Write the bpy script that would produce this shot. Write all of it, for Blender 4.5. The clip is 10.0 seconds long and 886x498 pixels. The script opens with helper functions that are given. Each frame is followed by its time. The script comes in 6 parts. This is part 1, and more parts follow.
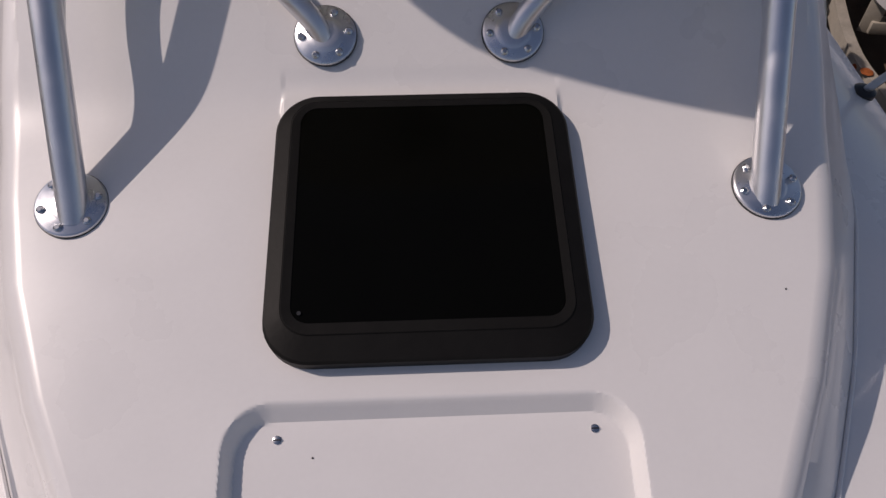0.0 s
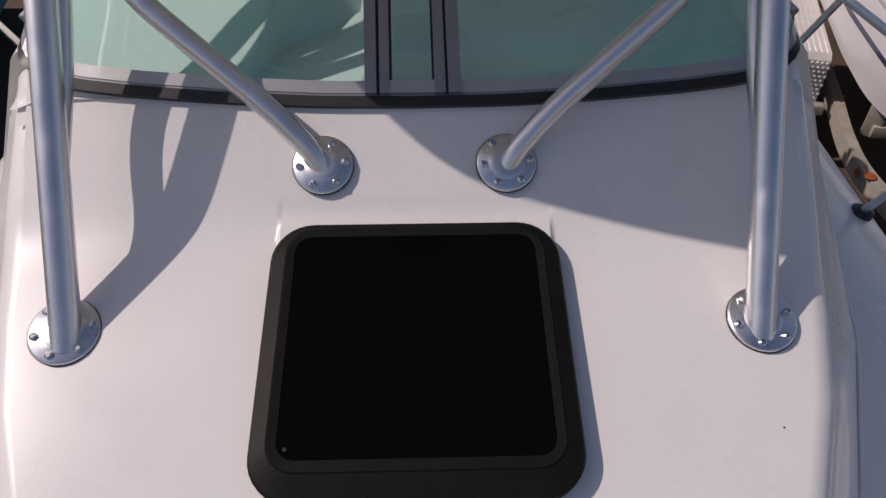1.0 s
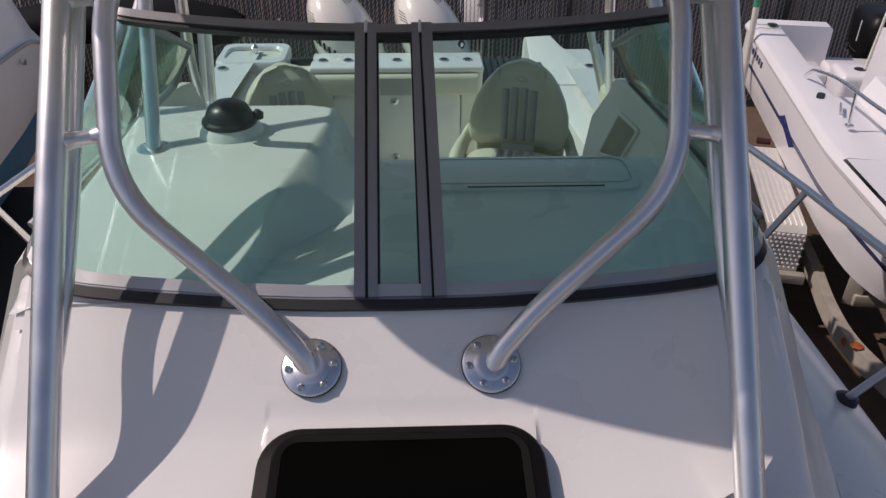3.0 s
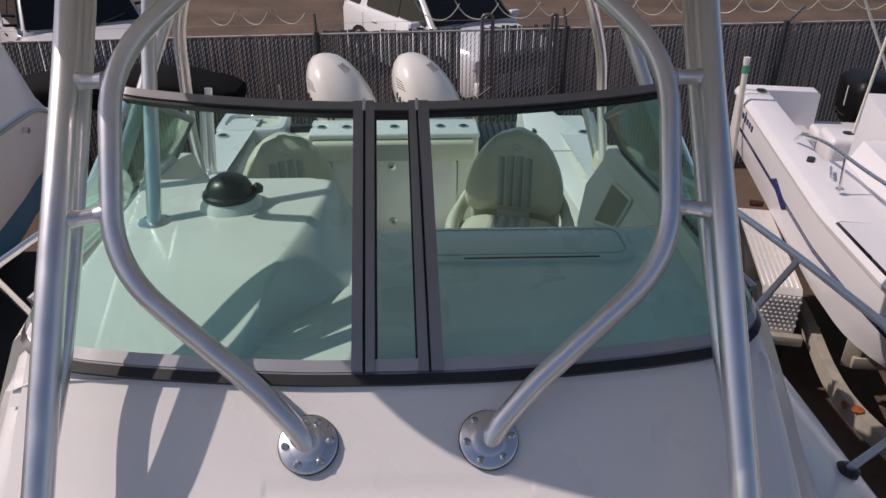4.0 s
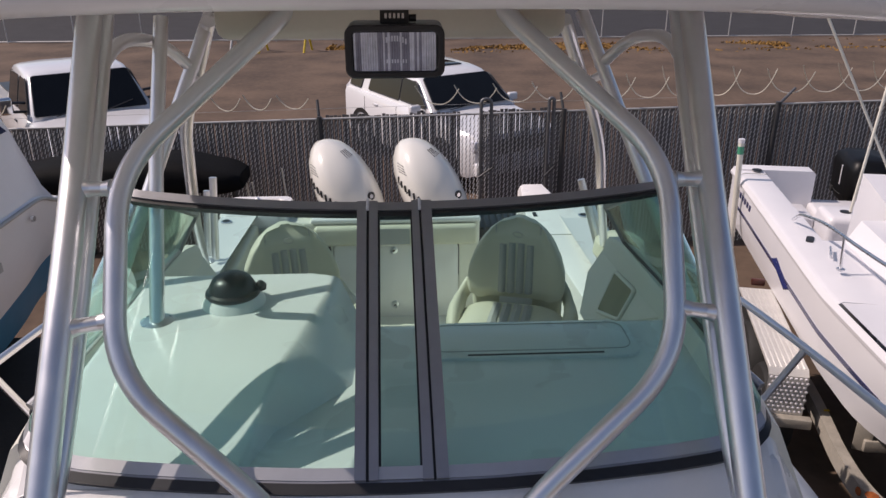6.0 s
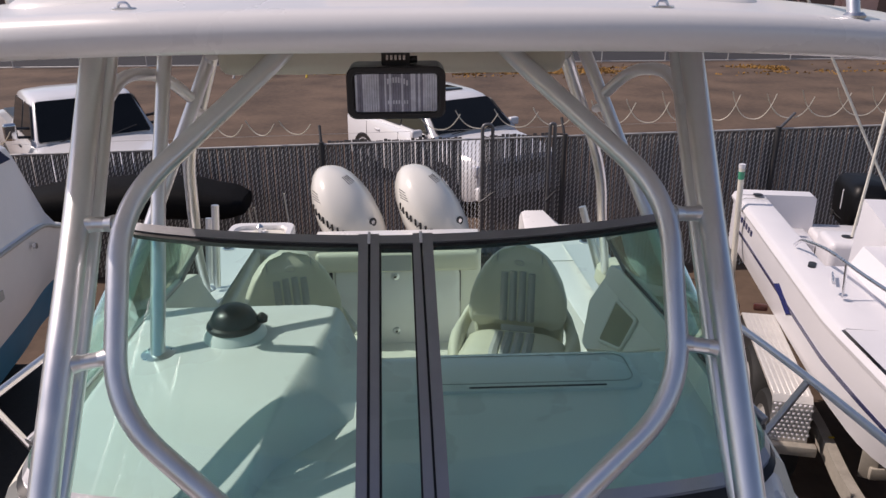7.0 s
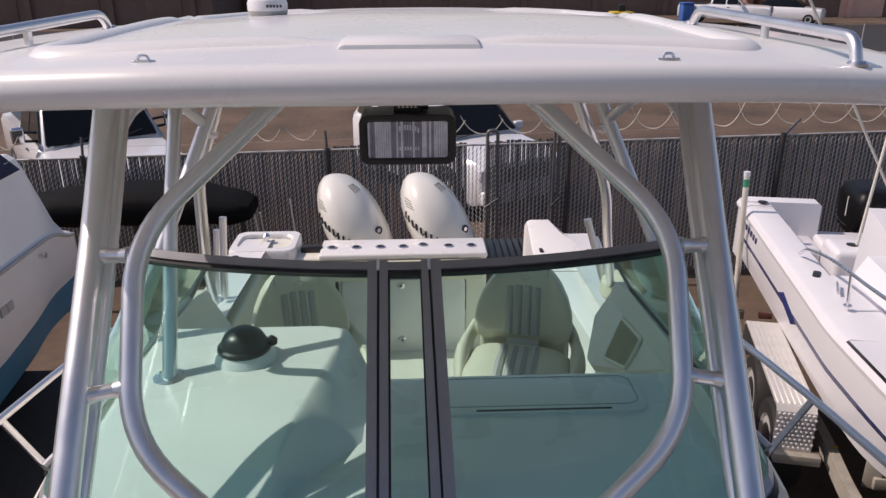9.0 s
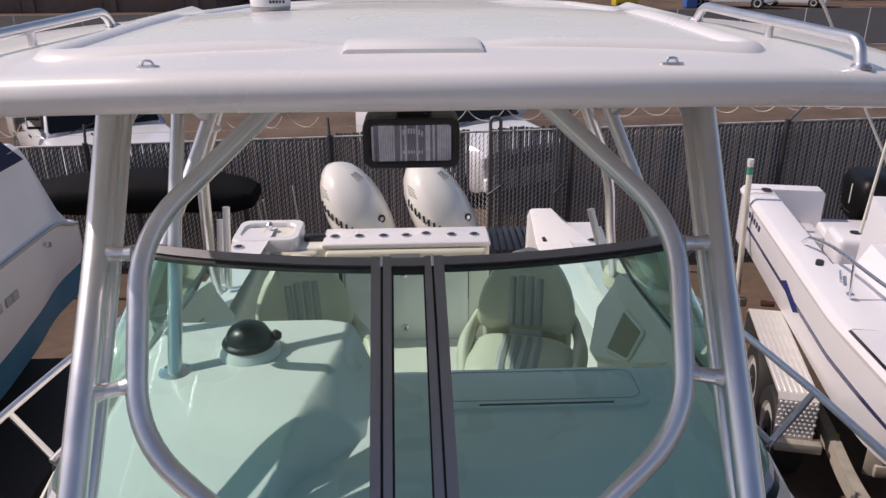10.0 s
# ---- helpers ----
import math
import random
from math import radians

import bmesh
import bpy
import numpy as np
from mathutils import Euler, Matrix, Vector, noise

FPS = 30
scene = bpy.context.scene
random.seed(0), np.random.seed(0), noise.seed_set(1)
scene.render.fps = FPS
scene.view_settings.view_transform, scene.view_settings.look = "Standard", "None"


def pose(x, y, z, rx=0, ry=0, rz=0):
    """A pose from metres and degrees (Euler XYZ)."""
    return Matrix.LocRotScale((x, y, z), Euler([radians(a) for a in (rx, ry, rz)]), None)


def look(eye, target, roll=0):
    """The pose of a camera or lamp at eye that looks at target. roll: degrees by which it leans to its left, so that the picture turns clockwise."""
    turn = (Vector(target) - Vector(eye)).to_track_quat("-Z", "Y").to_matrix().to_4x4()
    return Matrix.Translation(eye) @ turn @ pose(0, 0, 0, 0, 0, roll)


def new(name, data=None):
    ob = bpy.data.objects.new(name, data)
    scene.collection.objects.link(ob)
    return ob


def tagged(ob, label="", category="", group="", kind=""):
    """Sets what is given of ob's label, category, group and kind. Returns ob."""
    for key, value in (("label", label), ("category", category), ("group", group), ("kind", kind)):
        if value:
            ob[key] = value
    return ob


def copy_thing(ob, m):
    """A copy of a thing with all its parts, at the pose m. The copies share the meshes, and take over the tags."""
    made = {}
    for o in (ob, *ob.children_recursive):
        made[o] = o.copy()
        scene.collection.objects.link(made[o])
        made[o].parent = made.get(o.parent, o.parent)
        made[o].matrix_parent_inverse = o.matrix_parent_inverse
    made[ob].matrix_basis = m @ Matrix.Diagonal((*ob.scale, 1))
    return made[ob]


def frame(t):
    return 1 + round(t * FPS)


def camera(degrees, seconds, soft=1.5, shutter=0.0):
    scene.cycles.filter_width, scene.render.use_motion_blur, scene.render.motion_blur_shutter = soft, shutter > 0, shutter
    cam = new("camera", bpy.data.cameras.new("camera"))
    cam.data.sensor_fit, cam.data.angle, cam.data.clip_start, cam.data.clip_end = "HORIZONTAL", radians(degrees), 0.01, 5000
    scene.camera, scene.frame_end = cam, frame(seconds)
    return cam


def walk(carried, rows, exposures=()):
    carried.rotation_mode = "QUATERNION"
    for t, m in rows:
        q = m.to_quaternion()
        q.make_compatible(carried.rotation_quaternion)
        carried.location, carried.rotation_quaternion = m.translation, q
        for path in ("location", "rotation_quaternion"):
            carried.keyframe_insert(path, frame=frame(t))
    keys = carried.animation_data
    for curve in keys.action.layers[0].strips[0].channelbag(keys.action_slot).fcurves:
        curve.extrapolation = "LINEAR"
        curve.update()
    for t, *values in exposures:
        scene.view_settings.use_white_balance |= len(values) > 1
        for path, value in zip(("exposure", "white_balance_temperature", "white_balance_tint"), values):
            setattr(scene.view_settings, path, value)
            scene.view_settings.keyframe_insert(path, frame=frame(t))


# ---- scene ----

cam = camera(60.8, 10.0, soft=1.45)
PATH = [
    (0, (-0.021, 0.02, 3.63), (0.051, 1.276, 2.075), 0.9),
    (0.5, (0.002, 0.05, 3.653), (0.056, 1.4, 2.178), 0.6),
    (1, (0.021, 0.087, 3.69), (0.066, 1.51, 2.285), 0.4),
    (1.5, (0.027, 0.1, 3.716), (0.079, 1.602, 2.397), 0.5),
    (2, (0.034, 0.109, 3.75), (0.089, 1.676, 2.507), 0.6),
    (2.5, (0.036, 0.11, 3.774), (0.099, 1.738, 2.613), 0.6),
    (3.8, (0.038, 0.117, 3.823), (0.114, 1.864, 2.853), 0.2),
    (4, (0.038, 0.115, 3.833), (0.117, 1.875, 2.886), 0.3),
    (4.5, (0.035, 0.122, 3.847), (0.117, 1.912, 2.958), 0.1),
    (5, (0.033, 0.13, 3.867), (0.116, 1.942, 3.024), 0.0),
    (5.5, (0.032, 0.137, 3.879), (0.114, 1.967, 3.077), -0.1),
    (7, (0.034, 0.154, 3.918), (0.111, 2.021, 3.204), -0.3),
    (7.5, (0.033, 0.155, 3.934), (0.108, 2.032, 3.246), -0.3),
    (8, (0.03, 0.154, 3.962), (0.103, 2.033, 3.283), -0.2),
    (8.5, (0.029, 0.154, 3.971), (0.098, 2.031, 3.285), -0.4),
    (9, (0.024, 0.154, 3.998), (0.09, 2.02, 3.283), -0.3),
    (9.5, (0.024, 0.155, 4.015), (0.085, 2.013, 3.277), -0.3),
    (10, (0.023, 0.159, 4.03), (0.081, 2.011, 3.277), -0.4),
]
walk(cam, [(t, look(eye, target, roll)) for t, eye, target, roll in PATH], [(0, -0.62, 7000, 23), (1.0, -0.42, 7000, 23), (2.5, -0.33, 7000, 22), (4.5, -0.17, 7000, 22), (5.5, 0.0, 7000, 22), (10, 0.0, 7000, 22)])

# ---- light ----
SUN = Vector((0.95, -0.10, -1.0)).normalized()      # the way the sunlight goes
lamp = bpy.data.lights.new("sun", "SUN")
lamp.energy, lamp.angle, lamp.color = 3.3, radians(0.53), (1.0, 0.95, 0.88)
sun = new("sun", lamp)
sun.rotation_euler = SUN.to_track_quat("-Z", "Y").to_euler()
world = bpy.data.worlds.new("world")
scene.world = world
world.use_nodes = True
wn = world.node_tree.nodes
sky = wn.new("ShaderNodeTexSky")
sky.sky_type = "NISHITA"
sky.sun_disc = False
sky.sun_elevation = math.asin(-SUN.z)
sky.sun_rotation = math.atan2(-SUN.x, -SUN.y)
world.node_tree.links.new(sky.outputs[0], wn["Background"].inputs[0])
wn["Background"].inputs[1].default_value = 0.10

# ---- materials ----
def mat(name, col, rough=0.5, metal=0.0, var=0.12, scale=6.0, fine=90.0, bump=0.0, coat=0.0, col2=None, rvar=0.0, per_object=0.0, spec=None):
    m = bpy.data.materials.new(name)
    m.use_nodes = True
    nt = m.node_tree
    N, L = nt.nodes, nt.links
    b = N["Principled BSDF"]
    b.inputs["Roughness"].default_value = rough
    b.inputs["Metallic"].default_value = metal
    b.inputs["Coat Weight"].default_value = coat
    b.inputs["Coat Roughness"].default_value = 0.06
    if spec is not None:
        b.inputs["Specular IOR Level"].default_value = spec
    co = N.new("ShaderNodeTexCoord")
    n1 = N.new("ShaderNodeTexNoise"); n1.inputs["Scale"].default_value = scale; n1.inputs["Detail"].default_value = 6
    n2 = N.new("ShaderNodeTexNoise"); n2.inputs["Scale"].default_value = fine; n2.inputs["Detail"].default_value = 3
    L.new(co.outputs["Object"], n1.inputs["Vector"]); L.new(co.outputs["Object"], n2.inputs["Vector"])
    add = N.new("ShaderNodeMath"); add.operation = "MULTIPLY_ADD"; add.inputs[1].default_value = 0.35
    L.new(n2.outputs[0], add.inputs[0]); L.new(n1.outputs[0], add.inputs[2])
    last = add.outputs[0]
    if per_object:
        oi = N.new("ShaderNodeObjectInfo")
        pa = N.new("ShaderNodeMath"); pa.operation = "MULTIPLY_ADD"; pa.inputs[1].default_value = per_object
        L.new(oi.outputs["Random"], pa.inputs[0]); L.new(last, pa.inputs[2])
        last = pa.outputs[0]
    ramp = N.new("ShaderNodeValToRGB")
    lo = [c * (1 - var) for c in (col2 or col)]
    hi = [min(1.0, c * (1 + var)) for c in col]
    ramp.color_ramp.elements[0].position, ramp.color_ramp.elements[1].position = 0.42, 0.95
    ramp.color_ramp.elements[0].color, ramp.color_ramp.elements[1].color = (*lo, 1), (*hi, 1)
    L.new(last, ramp.inputs[0]); L.new(ramp.outputs[0], b.inputs["Base Color"])
    if rvar:
        mr = N.new("ShaderNodeMapRange")
        mr.inputs[1].default_value, mr.inputs[2].default_value = 0.3, 0.7
        mr.inputs[3].default_value, mr.inputs[4].default_value = max(0.02, rough - rvar), rough + rvar
        L.new(n1.outputs[0], mr.inputs[0]); L.new(mr.outputs[0], b.inputs["Roughness"])
    if bump:
        bp = N.new("ShaderNodeBump"); bp.inputs["Strength"].default_value = bump; bp.inputs["Distance"].default_value = 0.01
        L.new(n2.outputs[0], bp.inputs["Height"]); L.new(bp.outputs[0], b.inputs["Normal"])
    return m


def glass(name, tint, rough=0.0, gloss=(0.9, 1.0, 0.97)):
    m = bpy.data.materials.new(name)
    m.use_nodes = True
    N, L = m.node_tree.nodes, m.node_tree.links
    N.remove(N["Principled BSDF"])
    tr = N.new("ShaderNodeBsdfTransparent"); tr.inputs[0].default_value = (*tint, 1)
    gl = N.new("ShaderNodeBsdfGlossy"); gl.inputs["Roughness"].default_value = rough; gl.inputs[0].default_value = (*gloss, 1)
    fr = N.new("ShaderNodeLayerWeight")
    pw = N.new("ShaderNodeMath"); pw.operation = "POWER"; pw.inputs[1].default_value = 4.0
    sc = N.new("ShaderNodeMath"); sc.operation = "MULTIPLY_ADD"; sc.inputs[1].default_value = 0.9; sc.inputs[2].default_value = 0.035
    L.new(fr.outputs["Facing"], pw.inputs[0]); L.new(pw.outputs[0], sc.inputs[0])
    mx = N.new("ShaderNodeMixShader")
    L.new(sc.outputs[0], mx.inputs[0]); L.new(tr.outputs[0], mx.inputs[1]); L.new(gl.outputs[0], mx.inputs[2])
    L.new(mx.outputs[0], N["Material Output"].inputs[0])
    return m


GELCOAT = mat("white_gelcoat", (0.80, 0.78, 0.765), 0.30, var=0.03, scale=3.5, coat=0.32, rvar=0.06)
NONSKID = mat("liner_gelcoat", (0.76, 0.74, 0.645), 0.45, var=0.04, scale=4, bump=0.15, fine=300)
ALU = mat("satin_anodised_aluminium", (0.76, 0.76, 0.775), 0.36, 1.0, var=0.04, scale=14, fine=260, rvar=0.05)
STEEL = mat("polished_steel", (0.72, 0.73, 0.76), 0.30, 1.0, var=0.05, scale=30, rvar=0.06)
BOLT = mat("steel_bolt", (0.55, 0.56, 0.58), 0.25, 1.0, var=0.1, scale=60)
BLACK = mat("black_rubber", (0.018, 0.018, 0.02), 0.45, var=0.2, scale=20)
HATCH_FRAME = mat("black_hatch_frame", (0.009, 0.0085, 0.008), 0.5, var=0.15, scale=25, bump=0.05, spec=0.12)
SMOKED = mat("smoked_acrylic", (0.0025, 0.0025, 0.002), 0.10, var=0.1, spec=0.06)
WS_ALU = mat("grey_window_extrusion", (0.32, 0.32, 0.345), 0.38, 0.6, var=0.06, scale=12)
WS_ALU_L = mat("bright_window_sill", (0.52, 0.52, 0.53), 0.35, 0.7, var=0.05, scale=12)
GLASS = glass("green_tinted_glass", (0.80, 0.955, 0.925))
VINYL = mat("cream_vinyl", (0.64, 0.615, 0.49), 0.42, var=0.06, scale=8, fine=220, bump=0.12)
VINYL_GREY = mat("grey_vinyl", (0.40, 0.40, 0.38), 0.45, var=0.08, scale=8, fine=220, bump=0.12)
ENGINE = mat("white_engine_paint", (0.80, 0.78, 0.72), 0.25, var=0.03, coat=0.4, scale=3)
PLASTIC = mat("black_plastic", (0.02, 0.02, 0.022), 0.35, var=0.15, scale=30)
# olive that carries the shade inside the storage pockets
POCKET = mat("pocket_shade_olive", (0.27, 0.25, 0.15), 0.6, var=0.2, scale=10)
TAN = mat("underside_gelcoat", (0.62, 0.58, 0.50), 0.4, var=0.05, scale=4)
COWL = mat("black_cowl_paint", (0.006, 0.006, 0.0065), 0.42, var=0.2, scale=12, spec=0.25)
NAVY = mat("navy_gelcoat", (0.02, 0.025, 0.11), 0.25, var=0.1, coat=0.3)
TEAL = mat("blue_antifouling", (0.03, 0.17, 0.30), 0.5, var=0.12, scale=5)
CANVAS = mat("navy_canvas", (0.015, 0.02, 0.06), 0.85, var=0.2, scale=10, bump=0.2)
TARP = mat("black_tarpaulin", (0.004, 0.004, 0.0045), 0.8, var=0.25, scale=9, bump=0.3, spec=0.15)
HULL_GREY = mat("weathered_white_hull", (0.80, 0.80, 0.82), 0.3, var=0.05, scale=3, coat=0.2)
BOAT_WHITE = mat("bright_white_gelcoat", (0.77, 0.755, 0.775), 0.28, var=0.025, scale=3, coat=0.2)
RIM = mat("pale_painted_rim", (0.50, 0.49, 0.47), 0.4, 0.1, var=0.12, scale=14)
CHECKER = mat("diamond_plate_aluminium", (0.68, 0.655, 0.62), 0.40, 0.30, var=0.1, scale=9)
FRAME_ALU = mat("weathered_trailer_beam", (0.46, 0.42, 0.36), 0.55, 0.2, var=0.2, scale=7, fine=60)
MARKER = mat("marker_lens", (0.07, 0.016, 0.011), 0.3, var=0.3, scale=30)
RUST = mat("rust", (0.35, 0.09, 0.02), 0.8, var=0.4, scale=40)
TYRE = mat("tyre_rubber", (0.02, 0.02, 0.02), 0.75, var=0.2, scale=25, bump=0.2)
PVC = mat("white_pvc", (0.72, 0.69, 0.60), 0.45, var=0.08, scale=12)
GREEN = mat("green_label", (0.05, 0.30, 0.18), 0.5)
SLAT = mat("grey_fence_slat", (0.125, 0.112, 0.105), 0.6, var=0.15, scale=5, per_object=0.25)
MESH_WIRE = mat("weathered_mesh_wire", (0.66, 0.63, 0.60), 0.6, 0.1, var=0.15, scale=8)
WIRE = mat("galvanised_wire", (0.50, 0.49, 0.48), 0.5, 0.2, var=0.15, scale=8)
RAZOR = mat("razor_wire", (0.62, 0.56, 0.46), 0.35, 0.6, var=0.2, scale=12)
HOOP = mat("grey_steel_pipe", (0.16, 0.16, 0.165), 0.45, 0.6, var=0.15, scale=9)
POST = mat("dark_fence_post", (0.06, 0.06, 0.062), 0.5, 0.3, var=0.15, scale=9)
CARPAINT = mat("white_car_paint", (0.80, 0.80, 0.82), 0.2, var=0.02, scale=2, coat=0.6)
CARGLASS = mat("dark_car_glass", (0.006, 0.007, 0.008), 0.05, var=0.2, spec=0.32)
CHROME = mat("chrome", (0.75, 0.76, 0.78), 0.08, 1.0, var=0.05)
GRILLE = mat("dark_grille", (0.03, 0.03, 0.032), 0.4, 0.3, var=0.2)
ORANGE = mat("amber_lens", (0.7, 0.22, 0.02), 0.2)
YELLOW = mat("yellow_paint", (0.65, 0.45, 0.03), 0.45)
BLUEPAINT = mat("blue_paint", (0.05, 0.14, 0.42), 0.45)
STUCCO = mat("pink_stucco", (0.72, 0.44, 0.36), 0.85, var=0.1, scale=2, bump=0.2)
STUCCO_D = mat("brown_stucco", (0.20, 0.13, 0.105), 0.85, var=0.12, scale=2, bump=0.2)
ROOFING = mat("dark_roofing", (0.06, 0.055, 0.055), 0.8, var=0.2)
LENS = mat("ribbed_lamp_glass", (0.66, 0.67, 0.74), 0.12, 0.0, var=0.3, scale=28, fine=120, coat=0.8)
# darker tone of the lens glass, for reflection streaks painted rib by rib
LENS_STREAK = mat("lamp_glass_dark_streak", (0.27, 0.27, 0.33), 0.08, 0.0, var=0.3, scale=28, coat=0.8)
ASPHALT = mat("asphalt", (0.034, 0.032, 0.034), 0.9, var=0.2, scale=1.2, fine=40, bump=0.3)
DRYGRASS = mat("dry_grass", (0.27, 0.145, 0.035), 0.9, var=0.35, scale=3, fine=40)


def ground_material():
    m = mat("packed_dirt", (0.142, 0.094, 0.064), 0.95, var=0.30, scale=0.55, fine=7, bump=0.5, col2=(0.084, 0.056, 0.040))
    return m


DIRT = ground_material()


# ---- building helpers ----
def finish(name, bm, material, angle=38):
    bmesh.ops.recalc_face_normals(bm, faces=bm.faces[:])
    me = bpy.data.meshes.new(name)
    bm.to_mesh(me)
    bm.free()
    for p in me.polygons:
        p.use_smooth = True
    me.set_sharp_from_angle(angle=radians(angle))
    if material:
        me.materials.append(material)
    return me


def part(name, bm, material, parent=None, label="", angle=38):
    ob = new(name, finish(name, bm, material, angle))
    if parent is not None:
        ob.parent = parent
    if label:
        tagged(ob, label)
    if material is GLASS:
        ob.visible_shadow = False
    return ob


def share(name, me, m, parent):
    ob = new(name, me)
    ob.parent = parent
    ob.matrix_basis = m
    return ob


def thing(name, label, category, group="", at=(0, 0, 0)):
    ob = new(name)
    ob.empty_display_size = 0.1
    ob.location = at
    return tagged(ob, label, category, group)


def structure(name, bm, material, label="", category=""):
    return tagged(part(name, bm, material), label, category, kind="structure")


def put(bm, m):
    bmesh.ops.transform(bm, matrix=m, verts=bm.verts[:])
    return bm


def rbox(x0, x1, y0, y1, z0, z1, bevel=0.01, seg=2):
    bm = bmesh.new()
    bmesh.ops.create_cube(bm, size=1.0)
    put(bm, Matrix.LocRotScale(((x0 + x1) / 2, (y0 + y1) / 2, (z0 + z1) / 2), None, (x1 - x0, y1 - y0, z1 - z0)))
    if bevel:
        bmesh.ops.bevel(bm, geom=bm.edges[:], offset=bevel, segments=seg, affect="EDGES", profile=0.5)
    return bm


def rounded(points, fillet, n=8):
    """Round the corners of an open line of points."""
    pts = [Vector(p) for p in points]
    out = [pts[0]]
    for a, b, c in zip(pts, pts[1:], pts[2:]):
        u, v = (a - b), (c - b)
        d = min(fillet, u.length * 0.49, v.length * 0.49)
        p, q = b + u.normalized() * d, b + v.normalized() * d
        for i in range(n + 1):
            t = i / n
            out.append(p * (1 - t) ** 2 + b * 2 * t * (1 - t) + q * t * t)
    out.append(pts[-1])
    return out


def tube(points, r, fillet=0.0, n=16, bm=None):
    pts = rounded(points, fillet) if fillet else [Vector(p) for p in points]
    bm = bm or bmesh.new()
    tang = [(pts[min(i + 1, len(pts) - 1)] - pts[max(i - 1, 0)]).normalized() for i in range(len(pts))]
    side = tang[0].orthogonal().normalized()
    rings = []
    for p, t in zip(pts, tang):
        side = (side - t * side.dot(t)).normalized()
        up = t.cross(side)
        rings.append([bm.verts.new(p + (side * math.cos(a) + up * math.sin(a)) * r) for a in (2 * math.pi * k / n for k in range(n))])
    for a, b in zip(rings, rings[1:]):
        for k in range(n):
            bm.faces.new((a[k], a[(k + 1) % n], b[(k + 1) % n], b[k]))
    bm.faces.new(rings[0][::-1])
    bm.faces.new(rings[-1])
    return bm


def lathe(profile, n=32, bm=None, caps=True):
    bm = bm or bmesh.new()
    rings = [[bm.verts.new((r * math.cos(2 * math.pi * k / n), r * math.sin(2 * math.pi * k / n), z)) for k in range(n)] for r, z in profile]
    for a, b in zip(rings, rings[1:]):
        for k in range(n):
            bm.faces.new((a[k], a[(k + 1) % n], b[(k + 1) % n], b[k]))
    if caps:
        bm.faces.new(rings[0][::-1])
        bm.faces.new(rings[-1])
    return bm


def loft(rings, closed=True, caps=True, bm=None):
    bm = bm or bmesh.new()
    vs = [[bm.verts.new(p) for p in ring] for ring in rings]
    n = len(vs[0])
    for a, b in zip(vs, vs[1:]):
        for k in range(n if closed else n - 1):
            bm.faces.new((a[k], a[(k + 1) % n], b[(k + 1) % n], b[k]))
    if caps and closed:
        bm.faces.new(vs[0][::-1])
        bm.faces.new(vs[-1])
    return bm


def rrect(w, h, r, n=6, cx=0.0, cy=0.0):
    out = []
    for sx, sy, a0 in ((1, 1, 0), (-1, 1, 90), (-1, -1, 180), (1, -1, 270)):
        for k in range(n + 1):
            a = radians(a0 + 90 * k / n)
            out.append((cx + sx * (w / 2 - r) + r * math.cos(a), cy + sy * (h / 2 - r) + r * math.sin(a)))
    return out


def prism(outline, z0, z1, soft=0.0, seg=3):
    """A plate with this outline, its upper edge rounded by soft."""
    bm = bmesh.new()
    lo = [bm.verts.new((x, y, z0)) for x, y in outline]
    hi = [bm.verts.new((x, y, z1)) for x, y in outline]
    n = len(lo)
    for k in range(n):
        bm.faces.new((lo[k], lo[(k + 1) % n], hi[(k + 1) % n], hi[k]))
    bm.faces.new(lo[::-1])
    top = bm.faces.new(hi)
    if soft:
        bmesh.ops.bevel(bm, geom=list(top.edges), offset=soft, segments=seg, affect="EDGES", profile=0.5)
    return bm


def ringplate(outer, inner, z0, z1, soft=0.0):
    """A frame between two outlines with as many points each."""
    n = len(outer)
    prof = [(0.0, z0), (0.0, z1 - soft), (soft, z1), (1 - soft, z1), (1.0, z1 - soft), (1.0, z0)] if soft else [(0, z0), (0, z1), (1, z1), (1, z0)]
    span = math.dist(outer[0], inner[0])
    bm = bmesh.new()
    rows = []
    for f, z in prof:
        g = min(1.0, max(0.0, f if f in (0.0, 1.0) else (f / span if f < 0.5 else 1 - (1 - f) / span)))
        rows.append([bm.verts.new((o[0] + (i[0] - o[0]) * g, o[1] + (i[1] - o[1]) * g, z)) for o, i in zip(outer, inner)])
    for a, b in zip(rows, rows[1:] + rows[:1]):
        for k in range(n):
            bm.faces.new((a[k], a[(k + 1) % n], b[(k + 1) % n], b[k]))
    return bm


def panel(points, way, thick):
    """A plate from a planar outline in space, thickened along way."""
    bm = bmesh.new()
    w = Vector(way).normalized() * thick
    a = [bm.verts.new(Vector(p)) for p in points]
    b = [bm.verts.new(Vector(p) + w) for p in points]
    n = len(a)
    bm.faces.new(a); bm.faces.new(b[::-1])
    for k in range(n):
        bm.faces.new((a[k], a[(k + 1) % n], b[(k + 1) % n], b[k]))
    return bm


def lerp(table, v):
    for (a, p), (b, q) in zip(table, table[1:]):
        if v <= b:
            t = max(0.0, (v - a) / (b - a))
            return p + (q - p) * t
    return table[-1][1]


def smooth(a, b, v):
    t = min(1.0, max(0.0, (v - a) / (b - a)))
    return t * t * (3 - 2 * t)


def frame_on(p, normal, along=(0, 1, 0)):
    """A pose at p whose z is the normal and whose y leans towards along."""
    z = Vector(normal).normalized()
    x = Vector(along).cross(z).normalized()
    m = Matrix((x, z.cross(x), z)).transposed().to_4x4()
    return Matrix.Translation(p) @ m


